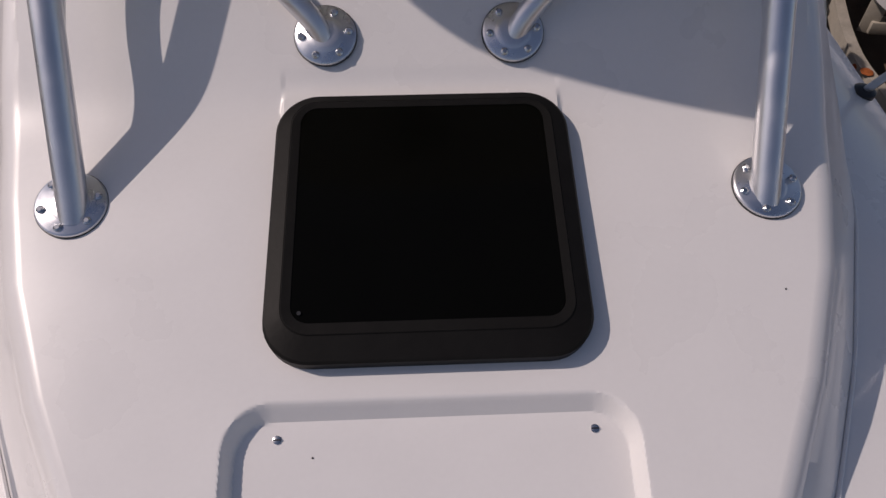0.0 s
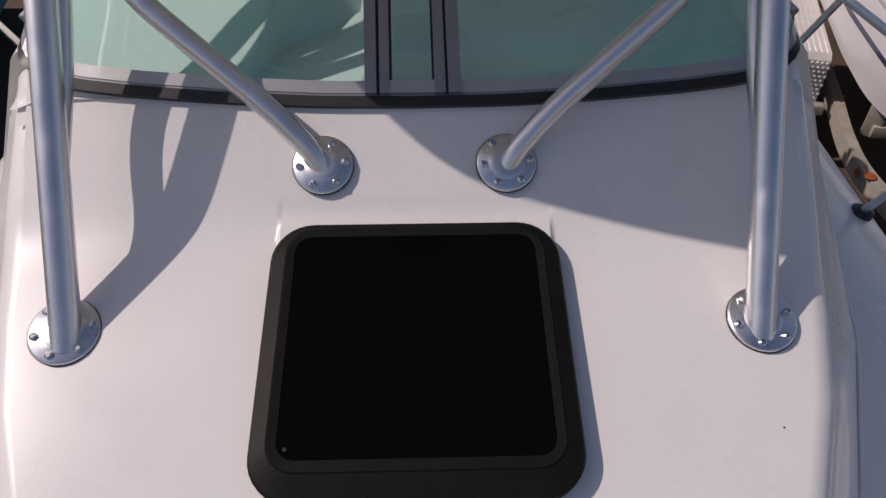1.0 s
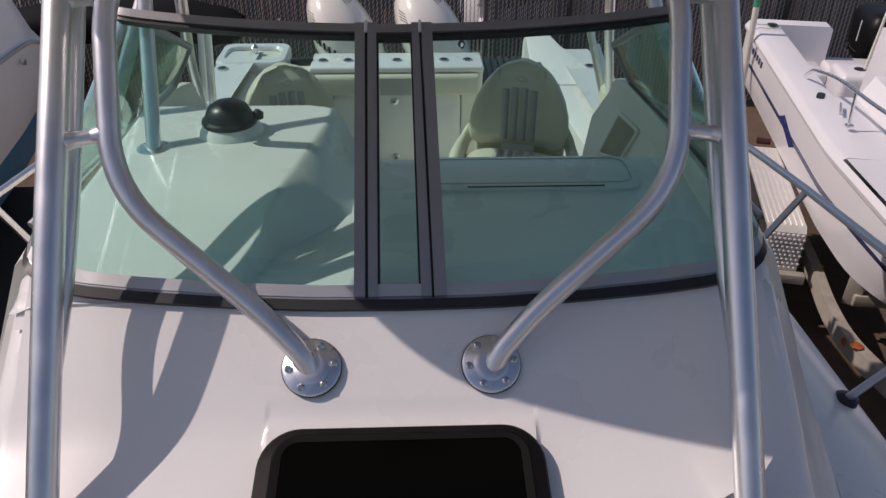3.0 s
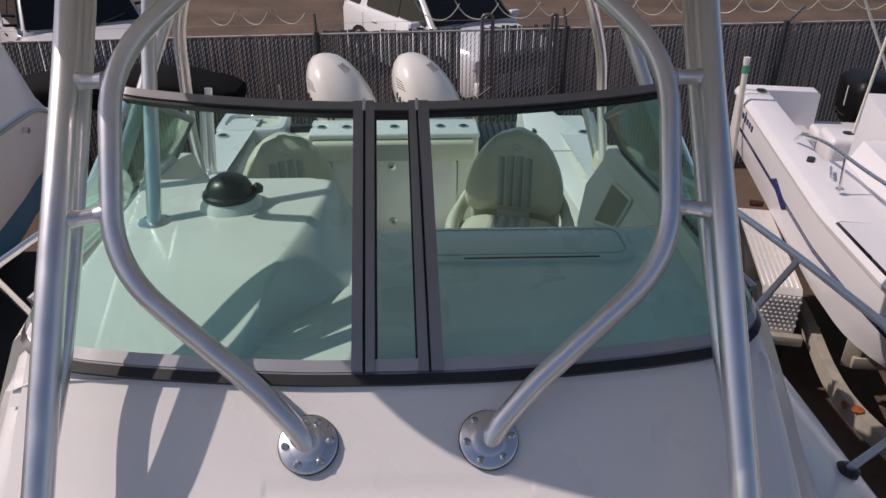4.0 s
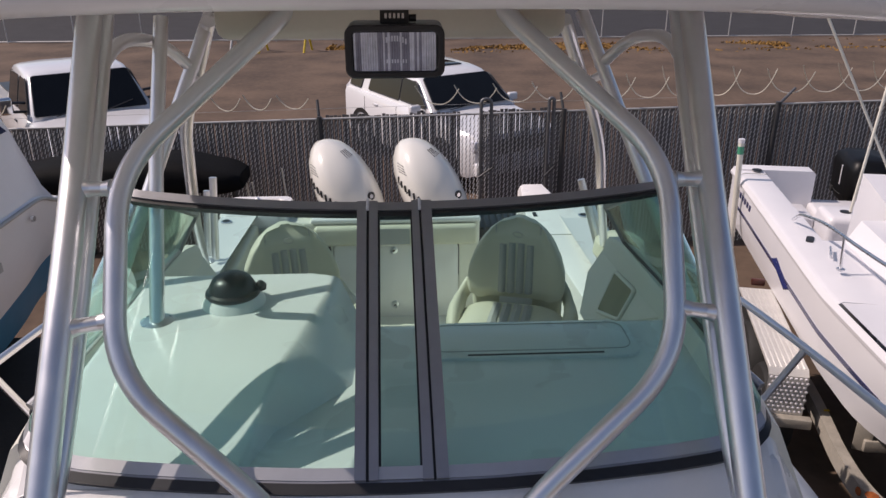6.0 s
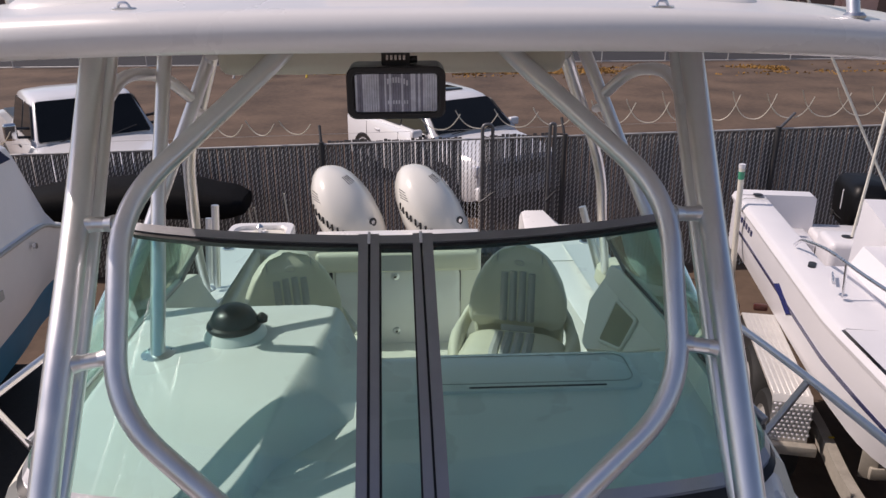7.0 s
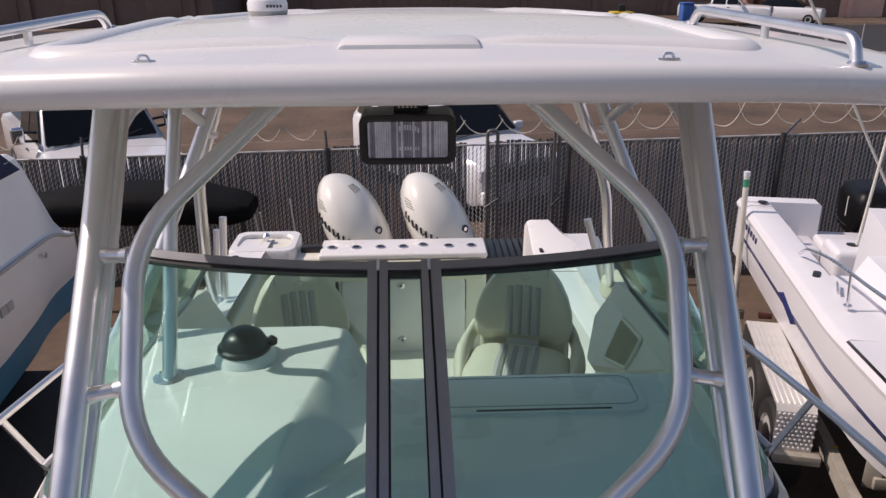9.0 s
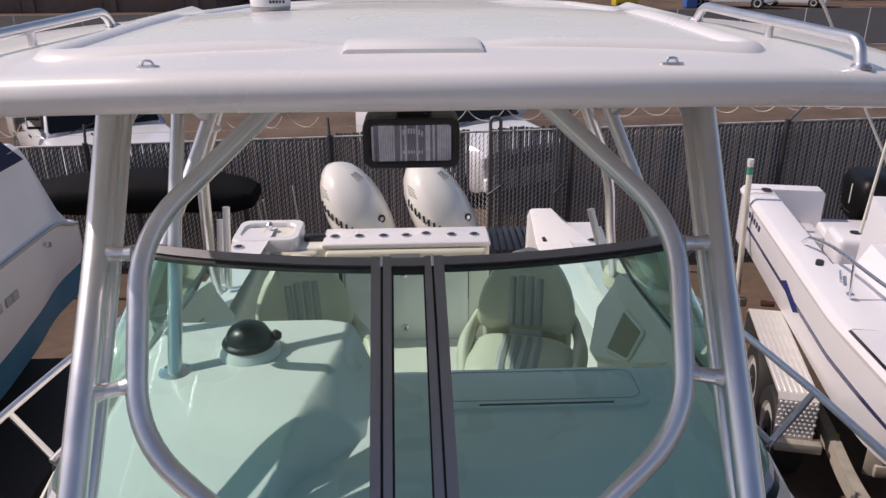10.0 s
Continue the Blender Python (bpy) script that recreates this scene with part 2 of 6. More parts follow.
# ---- ground ----
bm = bmesh.new()
xs = [-900, -200, -60] + [-30 + 2 * i for i in range(31)] + [60, 200, 900]
ys = [-900, -200, -40] + [-10 + 2 * i for i in range(36)] + [120, 300, 2500]
grid = [[bm.verts.new((x, y, 0.03 * noise.noise((x * 0.3, y * 0.3, 0)) if 10.5 < y < 27 else 0.0)) for x in xs] for y in ys]
for a, b in zip(grid, grid[1:]):
    for k in range(len(xs) - 1):
        bm.faces.new((a[k], a[k + 1], b[k + 1], b[k]))
structure("ground", bm, DIRT, "brown packed dirt yard and lot", "ground")
structure("road", rbox(-300, 300, 31.5, 49, -0.05, 0.03, 0.0), ASPHALT, "dark grey asphalt road behind the lot", "road")

# ---- the boat: hull, foredeck, cockpit ----
TOP_W = [(-0.15, 0.04), (0.0, 0.27), (0.2, 0.475), (0.48, 0.65), (0.69, 0.75), (0.9, 0.825), (1.08, 0.865), (1.27, 0.893), (1.6, 0.905)]
JOIN = [(-0.15, 0.10), (0.0, 0.36), (0.2, 0.55), (0.53, 0.77), (0.81, 0.91), (1.21, 1.07), (1.8, 1.17), (2.4, 1.22), (3.6, 1.12)]
OUTER = [(-1.3, 0.02), (-1.0, 0.30), (-0.6, 0.58), (0.0, 0.87), (0.5, 1.09), (1.0, 1.27), (1.5, 1.37), (2.2, 1.37), (4.0, 1.35), (5.75, 1.38)]
SHEER = [(-1.3, 2.30), (0.5, 2.2), (1.5, 2.19), (3.0, 2.13), (5.75, 1.97)]
JOIN_Z = [(-0.15, 2.24), (0.5, 2.22), (1.21, 2.23), (1.8, 2.28), (2.4, 2.30), (3.6, 2.19)]

WS_B = [(0.0, 1.473), (0.2, 1.475), (0.41, 1.484), (0.60, 1.497), (0.72, 1.509), (0.80, 1.524), (0.85, 1.558), (0.872, 1.61), (0.886, 1.70), (0.892, 1.80)]


def softplus(v, w):
    return w * math.log1p(math.exp(min(40, v / w)))


def deck(x, y):
    """Height of the cabin top: a flat part that breaks upwards before the windscreen, a pad for the hatch, a recessed lid."""
    out = 2.594 + 0.30 * (y - 1.28) + 0.475 * softplus(y - 1.268, 0.03)
    pad = 2.607 + 0.30 * (y - 1.28)
    z = out + (pad - out) * (1 - smooth(0.286, 0.292, abs(x))) * smooth(1.0, 1.17, y) * (1 - smooth(1.262, 1.325, y))
    dx, dy = abs(x - 0.003) - (0.368 - 0.085), abs(y - 0.28) - (0.384 - 0.085)
    d = math.hypot(max(dx, 0), max(dy, 0)) + min(max(dx, dy), 0) - 0.085
    return z - 0.036 * (1 - min(1, max(0, (d + 0.017) / 0.017))) - 0.02 * (x / 0.87) ** 4


def normal_at(x, y):
    e = 0.02
    return Vector((-(deck(x + e, y) - deck(x - e, y)) / (2 * e), -(deck(x, y + e) - deck(x, y - e)) / (2 * e), 1)).normalized()


boat = thing("fishing_boat", "white fibreglass cuddy cabin fishing boat standing on a trailer", "boat")

# cabin top with rounded shoulders and flared sides
rings = []
ny = 420
for j in range(ny + 1):
    y = -0.12 + (1.515 + 0.12) * j / ny
    w, jn, jz = lerp(TOP_W, y), lerp(JOIN, y), lerp(JOIN_Z, y)
    r = min(0.055, w * 0.5)
    half = []
    m = 170
    late = smooth(0.88, 1.0, j / ny)
    for i in range(m + 1):
        x = (w - r) * i / m
        ye = y + (lerp(WS_B, x) + 0.012 - 1.515) * late
        half.append((x, deck(x, ye), ye))
    ye = y + 0.10 * late
    z0 = deck(w - r, y + (lerp(WS_B, w - r) + 0.012 - 1.515) * late) - 0.010
    for i in range(1, 9):
        a = radians(78 * i / 8)
        half.append((w - r + r * math.sin(a) * 1.05, z0 - r * (1 - math.cos(a)) + 0.010 * (1 - i / 8), ye))
    xe, ze, ye = half[-1]
    for i in range(1, 5):
        t = i / 4
        half.append((xe + (jn - xe) * t, ze + (jz - ze) * (0.62 * t + 0.38 * t * t), ye))
    rings.append([(-x, b, z) for x, z, b in half[:0:-1]] + [(x, b, z) for x, z, b in half])
rings.insert(0, [(x, y - 0.02, lerp(JOIN_Z, -0.15) - 0.01) for x, y, z in rings[0]])
part("cabin_top", loft(rings, closed=False), GELCOAT, boat, "glossy white cabin top with a recessed lid", 34)

# side decks, hull sides
rings = []
for j in range(61):
    y = -1.3 + (5.72 + 1.3) * j / 60
    jn = min(lerp(JOIN, y) - 0.02 if y < 3.6 else 1.10, lerp(OUTER, y) - 0.005)
    o, s = lerp(OUTER, y), lerp(SHEER, y)
    if y < -0.15:
        jn = 0.0
    jz = lerp(JOIN_Z, y) if -0.15 <= y < 3.6 else s + 0.01
    half = [(jn, jz), (jn + (o - jn) * 0.1, jz - 0.006), (o - 0.02, s + 0.004), (o, s - 0.018), (o + 0.012, s - 0.03), (o + 0.012, s - 0.07), (o, s - 0.08)]
    rings.append(([(-x, y, z) for x, z in half], [(x, y, z) for x, z in half]))
for side in (0, 1):
    part("side_deck", loft([r[side] for r in rings], closed=False), GELCOAT, boat)
rings = []
for j in range(41):
    y = -1.3 + 7.02 * j / 40
    o, s = lerp(OUTER, y), lerp(SHEER, y) - 0.08
    t = smooth(-1.3, 1.0, y)
    keel = 1.5 - 0.85 * t
    ch = o * (0.3 + 0.55 * t)
    rings.append([(-o, y, s), (-(o + ch) / 2 - 0.02, y, s - 0.35), (-ch, y, keel + 0.40), (0, y, keel), (ch, y, keel + 0.40), ((o + ch) / 2 + 0.02, y, s - 0.35), (o, y, s)])
part("hull", loft(rings, closed=False), GELCOAT, boat, "white planing hull")
bm = tube([(lerp(JOIN, y) + 0.004, y, lerp(JOIN_Z, y) + 0.004) for y in [0.2 + 0.08 * i for i in range(30)]], 0.005, n=8)
part("deck_joint", bm, GELCOAT, boat)
bm = tube([(-lerp(JOIN, y) - 0.004, y, lerp(JOIN_Z, y) + 0.004) for y in [0.2 + 0.08 * i for i in range(30)]], 0.005, n=8)
part("deck_joint", bm, GELCOAT, boat)

# wings beside the windscreen, down to the gunwale
for s in (-1, 1):
    rings = []
    for i in range(25):
        y = 1.60 + (3.62 - 1.60) * i / 24
        top = lerp([(1.5, 2.822), (1.60, 2.826), (1.75, 2.822), (2.3, 2.79), (3.0, 2.715), (3.2, 2.66), (3.45, 2.38), (3.62, 2.18)], y)
        xt = lerp([(1.5, 0.862), (1.62, 0.866), (1.75, 0.885), (2.3, 0.90), (3.2, 0.93), (3.62, 1.0)], y)
        jn, jz = lerp(JOIN, y), lerp(JOIN_Z, y)
        ring = [(jn, jz - 0.03), (xt + (jn - xt) * 0.55, jz + (top - jz) * 0.5), (xt + 0.03, top - 0.02), (xt + 0.01, top), (xt - 0.03, top), (xt - 0.045, top - 0.02),
                (xt - 0.05, 2.1), (xt - 0.05, 1.3), (xt, 1.3), (jn - 0.05, 2.0)]
        rings.append([(s * x, y, z) for x, z in ring])
    part("cabin_wing", loft(rings), NONSKID, boat)
    # sloping inner panel of the cabin side, with a storage pocket: a flat panel in the recess's shade tone
    rings = []
    for i in range(13):
        y = 2.335 + 0.925 * i / 12
        xt, zt = lerp([(2.335, 0.90), (3.26, 0.925)], y), lerp([(2.335, 2.775), (3.26, 2.632)], y)
        xb = lerp([(2.335, 0.866), (2.6, 0.80), (3.0, 0.74), (3.26, 0.83)], y)
        zb = lerp([(2.335, 2.72), (2.6, 2.56), (3.0, 2.365), (3.26, 2.465)], y)
        rings.append([(s * xt, y, zt), (s * xb, y, zb), (s * (xb + 0.02), y, zb - 0.03), (s * (xt + 0.03), y, zt - 0.05)])
    inner = part("inner_panel", loft(rings), NONSKID, boat, "sloping white liner panel", 40)
    cub = [Vector((s * x, y, z)) for x, y, z in ((0.872, 2.94, 2.604), (0.784, 2.85, 2.472), (0.804, 2.62, 2.553), (0.867, 2.66, 2.653))]
    nrm = (cub[1] - cub[0]).cross(cub[2] - cub[0]).normalized()
    if nrm.x * s > 0:
        nrm = -nrm
    mid = sum(cub, Vector()) / 4
    part("side_pocket", panel([mid + (c - mid) * 0.93 + nrm * 0.010 for c in cub], nrm, 0.004), POCKET, inner, "storage pocket in the cabin side, its shade painted on a flat panel")
    part("pocket_rim", tube([c + nrm * 0.008 for c in cub + cub[:2]], 0.009, 0.02, 10), NONSKID, inner)

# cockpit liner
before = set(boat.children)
part("cockpit_floor", rbox(-1.08, 1.08, 2.2, 5.05, 1.28, 1.34, 0.005), NONSKID, boat)
for s in (-1, 1):
    x0, x1 = sorted((s * 1.07, s * 1.11))
    part("coaming", rbox(x0, x1, 3.5, 5.3, 1.3, 2.125, 0.01), NONSKID, boat)
    x0, x1 = sorted((s * 1.00, s * 1.075))
    part("coaming_bolster", rbox(x0, x1, 3.75, 4.95, 1.92, 2.10, 0.03, 4), VINYL, boat, "cream vinyl bolster")
part("bulkhead", rbox(-0.86, 0.86, 2.22, 2.25, 1.3, 2.72, 0.005), NONSKID, boat)


# dashboard: flat shelf with a lid, helm hump
def dash(x, y):
    base = 2.742 + 0.02 * smooth(1.9, 1.5, y)
    return min(base, deck(x, y) - 0.014 + 0.4 * max(0.0, y - 1.56)) - 0.05 * smooth(2.282, 2.315, y)


bm = bmesh.new()
gx = [-0.87 + 1.74 * i / 60 for i in range(61)]
gy = [1.475 + 0.845 * j / 30 for j in range(31)]
vs = [[bm.verts.new((x, y, dash(x, y))) for x in gx] for y in gy]
for a, b in zip(vs, vs[1:]):
    for k in range(60):
        bm.faces.new((a[k], a[k + 1], b[k + 1], b[k]))
part("dashboard", bm, GELCOAT, boat, "white moulded dashboard")
lid = prism(rrect(0.66, 0.215, 0.045, cx=0.375, cy=2.155), 2.738, 2.752, 0.006)
lidob = part("dash_lid", lid, GELCOAT, boat, "white flush storage lid")
part("lid_slot", rbox(0.188, 0.592, 2.058, 2.066, 2.751, 2.7535, 0.0), BLACK, lidob, "dark slot")
part("gasket", ringplate(rrect(0.60, 0.165, 0.04, cx=0.385, cy=2.165), rrect(0.594, 0.159, 0.037, cx=0.385, cy=2.165), 2.7515, 2.7535), VINYL_GREY, lidob)


def hump(x, y):
    """Helm console: a broad top that ends in a slanting ridge, with a flank that falls to the dashboard and widens towards the stern."""
    ridge_x = -0.337 + 0.195 * (y - 1.72)
    foot_x = ridge_x + 0.022 + 0.70 * max(0.0, y - 1.715)
    foot_x = min(foot_x, -0.118)
    t = min(1.0, max(0.0, (foot_x - x) / (foot_x - ridge_x)))
    ex = 0.55 * t + 0.45 * t * t * (3 - 2 * t)
    back = 2.475 - 0.20 * (1 - math.sqrt(1 - min(1, max(0, (x + 0.34) / 0.24)) ** 2))     # rounded corner
    edge = smooth(back, back - 0.075, y)
    rise = smooth(1.50, 1.86, y)
    side = smooth(-0.885, -0.80, x)
    return 2.728 + (0.040 + 0.107 * rise) * ex * (0.35 + 0.65 * side) - 0.30 * (1 - edge) * 0.8


bm = bmesh.new()
gx = [-0.885 + 0.775 * i / 90 for i in range(91)]
gy = [1.50 + 0.985 * j / 90 for j in range(91)]
vs = [[bm.verts.new((x, y, hump(x, y))) for x in gx] for y in gy]
for a, b in zip(vs, vs[1:]):
    for k in range(90):
        bm.faces.new((a[k], a[k + 1], b[k + 1], b[k]))
part("helm_console", bm, GELCOAT, boat, "white moulded helm console hump", 60)
part("console_face", rbox(-0.86, -0.17, 2.36, 2.44, 1.32, 2.62, 0.03), NONSKID, boat)

# transom with bolsters, door, rod holders, live well
part("transom", rbox(-1.10, 0.50, 5.02, 5.30, 1.2, 2.07, 0.02, 3), NONSKID, boat, "white moulded transom wall")
part("transom_cap", rbox(-0.66, 0.505, 5.0, 5.31, 2.06, 2.10, 0.015, 3), GELCOAT, boat)
door = part("transom_door", put(prism(rrect(0.86, 0.62, 0.07), 0, 0.012, 0.006), pose(-0.08, 5.02, 1.63, 90, 0, 0)), GELCOAT, boat, "white hinged hatch with rounded corners")
part("door_seam", put(put(ringplate(rrect(0.88, 0.64, 0.08), rrect(0.868, 0.628, 0.074), 0, 0.004), pose(0, 0, 0, 90, 0, 0)), pose(-0.08, 5.02, 1.63)), VINYL_GREY, door)
for z in (1.86, 1.44):
    part("latch", put(lathe([(0.028, 0), (0.028, 0.008), (0.018, 0.014)], 20), pose(-0.10, 5.012, z, 90, 0, 0)), STEEL, door, "steel flush latch")
    part("latch_slot", put(rbox(-0.02, 0.02, -0.006, 0.006, 0.013, 0.017, 0.0), pose(-0.10, 5.012, z, 90, 0, 35)), BLACK, door)
for x in (-0.545, 0.345):
    part("grip_slot", rbox(x - 0.012, x + 0.012, 5.012, 5.03, 1.66, 1.96, 0.004), BLACK, boat, "dark vertical grip slot")
for i, (x0, x1) in enumerate(((-1.0, -0.68), (-0.64, 0.48))):
    ob = part("transom_bolster", rbox(x0, x1, 4.955, 5.025, 1.91, 2.055, 0.03, 4), VINYL, boat, "cream vinyl bolster pad")
    for k in range(2 if i == 0 else 3):
        w = (x1 - x0) / (2 if i == 0 else 3)
        if k == 1 or i == 0 and k == 0:
            part("panel", rbox(x0 + w * (k + 0.2), x0 + w * (k + 0.75), 4.952, 4.956, 1.925, 2.04, 0.0), VINYL_GREY, ob)
for x in (-0.58, -0.41, -0.24, -0.08, 0.06, 0.24, 0.40):
    rod = part("rod_holder", put(lathe([(0.035, 0.0), (0.035, 0.006), (0.026, 0.009)], 20), pose(x, 5.14 + 0.03 * (int(x * 50) % 2), 2.10)), STEEL, boat, "steel flush rod holder")
    part("socket", put(lathe([(0.024, 0.008), (0.024, 0.011)], 18), pose(x, 5.14 + 0.03 * (int(x * 50) % 2), 2.10)), BLACK, rod)
for x, y in ((-1.19, 4.86), (1.18, 4.86), (-1.2, 3.95), (1.2, 3.95)):
    rod = part("rod_holder", put(lathe([(0.035, 0.0), (0.035, 0.006), (0.026, 0.009)], 20), pose(x, y, 2.146)), STEEL, boat)
    part("socket", put(lathe([(0.024, 0.008), (0.024, 0.011)], 18), pose(x, y, 2.146)), BLACK, rod)
well = part("corner_well", put(ringplate(rrect(0.46, 0.42, 0.07), rrect(0.36, 0.27, 0.09), -0.12, 0.02, 0.015), pose(-1.05, 5.20, 2.12)), GELCOAT, boat, "white corner basin with a steel tap")
part("basin", put(prism(rrect(0.35, 0.25, 0.09), -0.06, -0.03), pose(-1.05, 5.20, 2.14)), NONSKID, well)
part("tap", put(lathe([(0.016, 0), (0.016, 0.05), (0.028, 0.055), (0.01, 0.075)], 14), pose(-1.05, 5.24, 2.11)), STEEL, well)
part("quarter", loft([[(xl - 0.02, y, 1.3), (xl, y, z), (xl + 0.02, y, z + 0.012), (xr - 0.02, y, z + 0.012), (xr, y, z - 0.01), (1.26, y, lo), (1.26, y, 1.3)] for y, z, xl, xr, lo in ((4.56, 2.125, 0.79, 1.21, 2.10), (4.90, 2.135, 0.80, 1.17, 2.08), (5.12, 2.19, 0.805, 1.04, 2.02), (5.28, 2.225, 0.81, 0.985, 1.98), (5.31, 2.18, 0.80, 1.0, 1.9))]), GELCOAT, boat, "white gunwale end beside the transom gate")
part("gate_slot", rbox(0.845, 0.87, 4.86, 4.93, 2.10, 2.156, 0.006), BLACK, boat, "dark gate latch slot")
part("gunwale_top", loft([[(x0, y, 1.4), (x0, y, z - 0.01), (x0 + 0.015, y, z), (1.20, y, z), (1.24, y, z - 0.03), (1.24, y, 1.4)] for y, x0, z in ((3.45, 0.94, 2.13), (4.0, 0.90, 2.13), (4.57, 0.82, 2.13))]), GELCOAT, boat, "broad white gunwale")
ob = part("hose_reel", rbox(-0.80, -0.65, 5.13, 5.19, 2.065, 2.115, 0.012), BLACK, boat, "black cleats on the transom")
plat = part("swim_step", rbox(0.52, 0.90, 5.42, 5.95, 1.78, 1.84, 0.01), PLASTIC, boat, "black slatted swim step")
for k in range(7):
    part("slat", rbox(0.53 + 0.053 * k, 0.565 + 0.053 * k, 5.43, 5.94, 1.842, 1.86, 0.004), PLASTIC, plat)
part("engine_bracket", rbox(-0.95, 0.52, 5.30, 5.85, 1.2, 1.75, 0.03), GELCOAT, boat)
# the cockpit aft of the dashboard, scaled about a camera eye point to fit the view
EYE_PIVOT = Vector((0.03, 0.13, 3.88))
DEEP = Matrix.Translation(EYE_PIVOT) @ Matrix.Scale(1.08, 4) @ Matrix.Translation(-EYE_PIVOT)
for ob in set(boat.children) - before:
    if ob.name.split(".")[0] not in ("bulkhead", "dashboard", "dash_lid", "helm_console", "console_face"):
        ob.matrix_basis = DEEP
for x, y in ((0.69, 0.845), (-0.215, 0.585)):
    part("gelcoat_speck", put(lathe([(0.002, 0), (0.002, 0.001)], 8), frame_on((x, y, deck(x, y)), normal_at(x, y))), BLACK, boat)
for x in (-0.279, 0.295):
    p = Vector((x, 0.617, deck(x, 0.617)))
    ob = part("lid_screw", put(lathe([(0.0078, 0), (0.0078, 0.0022), (0.004, 0.0035)], 18), frame_on(p, normal_at(x, 0.58))), BOLT, boat, "steel screw")
    part("screw_slot", put(rbox(-0.007, 0.007, -0.0012, 0.0012, 0.0035, 0.0045, 0), frame_on(p, normal_at(x, 0.58))), BLACK, ob)

# ---- deck hatch ----
hatch = thing("deck_hatch", "black framed smoked acrylic hatch, closed, on the cabin top", "hatch")
HM = frame_on((0.0, 0.990, deck(0, 0.99) + 0.001), (0, -0.287, 1))
outer = [(x * (1.0 - 0.018 * (y / 0.29)), y) for x, y in rrect(0.598, 0.565, 0.085, 8)]
inner = [(x * (1.0 - 0.018 * (y / 0.25)), y + 0.018) for x, y in rrect(0.496, 0.455, 0.035, 8)]
mid = [(x * (1.0 - 0.018 * (y / 0.26)), y + 0.014) for x, y in rrect(0.535, 0.494, 0.055, 8)]
def levels(*rows):
    return loft([[(x, y, z) for x, y in line] for line, z in rows], caps=False)


part("hatch_base", put(levels((outer, 0.0), (outer, 0.030), ([(x * 0.985, y * 0.985) for x, y in outer], 0.036), (mid, 0.043), (mid, 0.010)), HM), HATCH_FRAME, hatch, "matt black outer frame", 25)
part("hatch_rim", put(levels((mid, 0.012), (mid, 0.042), ([(x * 0.99, (y - 0.014) * 0.99 + 0.014) for x, y in mid], 0.045), (inner, 0.043), (inner, 0.012)), HM), HATCH_FRAME, hatch, "", 25)
part("pane", put(prism(inner, 0.010, 0.0415, 0.001, 1), HM), SMOKED, hatch, "smoked black acrylic pane")
part("vent_pip", put(lathe([(0.004, 0.040), (0.004, 0.045)], 10), HM @ pose(-0.235, -0.19, 0)), PLASTIC, hatch)

# ---- windscreen ----
shield = thing("windscreen", "three-panel green tinted boat windscreen in grey frames", "windscreen")


def ws_base(x):
    y = lerp(WS_B, abs(x))
    return Vector((x, y, 2.605 + 0.775 * (min(y, 1.56) - 1.28) + 0.004))


def ws_top(x):
    """Top of the glass over the base point at x."""
    xt = x * 0.83
    return Vector((xt, 2.105 + 0.055 * (xt / 0.73) ** 2, 3.207 + 0.03 * (xt / 0.73) ** 2))


def ws_at(x, f, lift=0.0):
    p = ws_base(x).lerp(ws_top(x), f)
    return p + Vector((0, -0.59, 0.81)) * lift


def ws_strip(x0, x1, f0, f1, lift0, lift1, n=16):
    rings = []
    for i in range(n + 1):
        v0, v1 = math.asin(x0 / 0.8921), math.asin(x1 / 0.8921)
        x = 0.8921 * math.sin(v0 + (v1 - v0) * i / n)
        rings.append([ws_at(x, f0, lift0), ws_at(x, f1, lift0), ws_at(x, f1, lift1), ws_at(x, f0, lift1)])
    return loft(rings)


XC = 0.892
part("gasket", ws_strip(-XC, XC, -0.004, 0.027, -0.01, 0.007, 48), BLACK, shield, "black rubber base gasket")
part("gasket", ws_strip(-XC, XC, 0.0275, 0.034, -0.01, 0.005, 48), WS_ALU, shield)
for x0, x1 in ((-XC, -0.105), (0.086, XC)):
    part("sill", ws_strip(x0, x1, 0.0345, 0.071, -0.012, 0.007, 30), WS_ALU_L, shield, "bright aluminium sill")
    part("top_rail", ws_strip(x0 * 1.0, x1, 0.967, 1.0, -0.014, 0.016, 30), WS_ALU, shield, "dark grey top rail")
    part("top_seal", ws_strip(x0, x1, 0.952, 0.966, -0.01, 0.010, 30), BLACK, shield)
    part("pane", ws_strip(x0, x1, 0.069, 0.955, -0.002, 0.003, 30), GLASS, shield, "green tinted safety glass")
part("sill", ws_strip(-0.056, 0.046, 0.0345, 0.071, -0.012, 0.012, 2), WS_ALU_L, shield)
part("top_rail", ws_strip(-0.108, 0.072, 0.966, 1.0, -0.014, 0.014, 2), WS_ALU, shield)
part("top_seal", ws_strip(-0.066, 0.036, 0.945, 0.964, -0.01, 0.010, 2), BLACK, shield)
part("pane", ws_strip(-0.070, 0.050, 0.069, 0.955, -0.002, 0.003, 2), GLASS, shield)


def bar(b0, b1, t0, t1, lift, mtl, f0=0.0, f1=1.0):
    """An upright between the base positions b0, b1 and top positions t0, t1."""
    def at(b, t, f, l):
        p = ws_base(b).lerp(Vector((t, 2.106, 3.208)), f)
        return p + Vector((0, -0.59, 0.81)) * l
    return part("mullion", loft([[at(b0, t0, f, -0.012), at(b1, t1, f, -0.012), at(b1, t1, f, lift), at(b0, t0, f, lift)] for f in (f0, f1)]), mtl, shield)


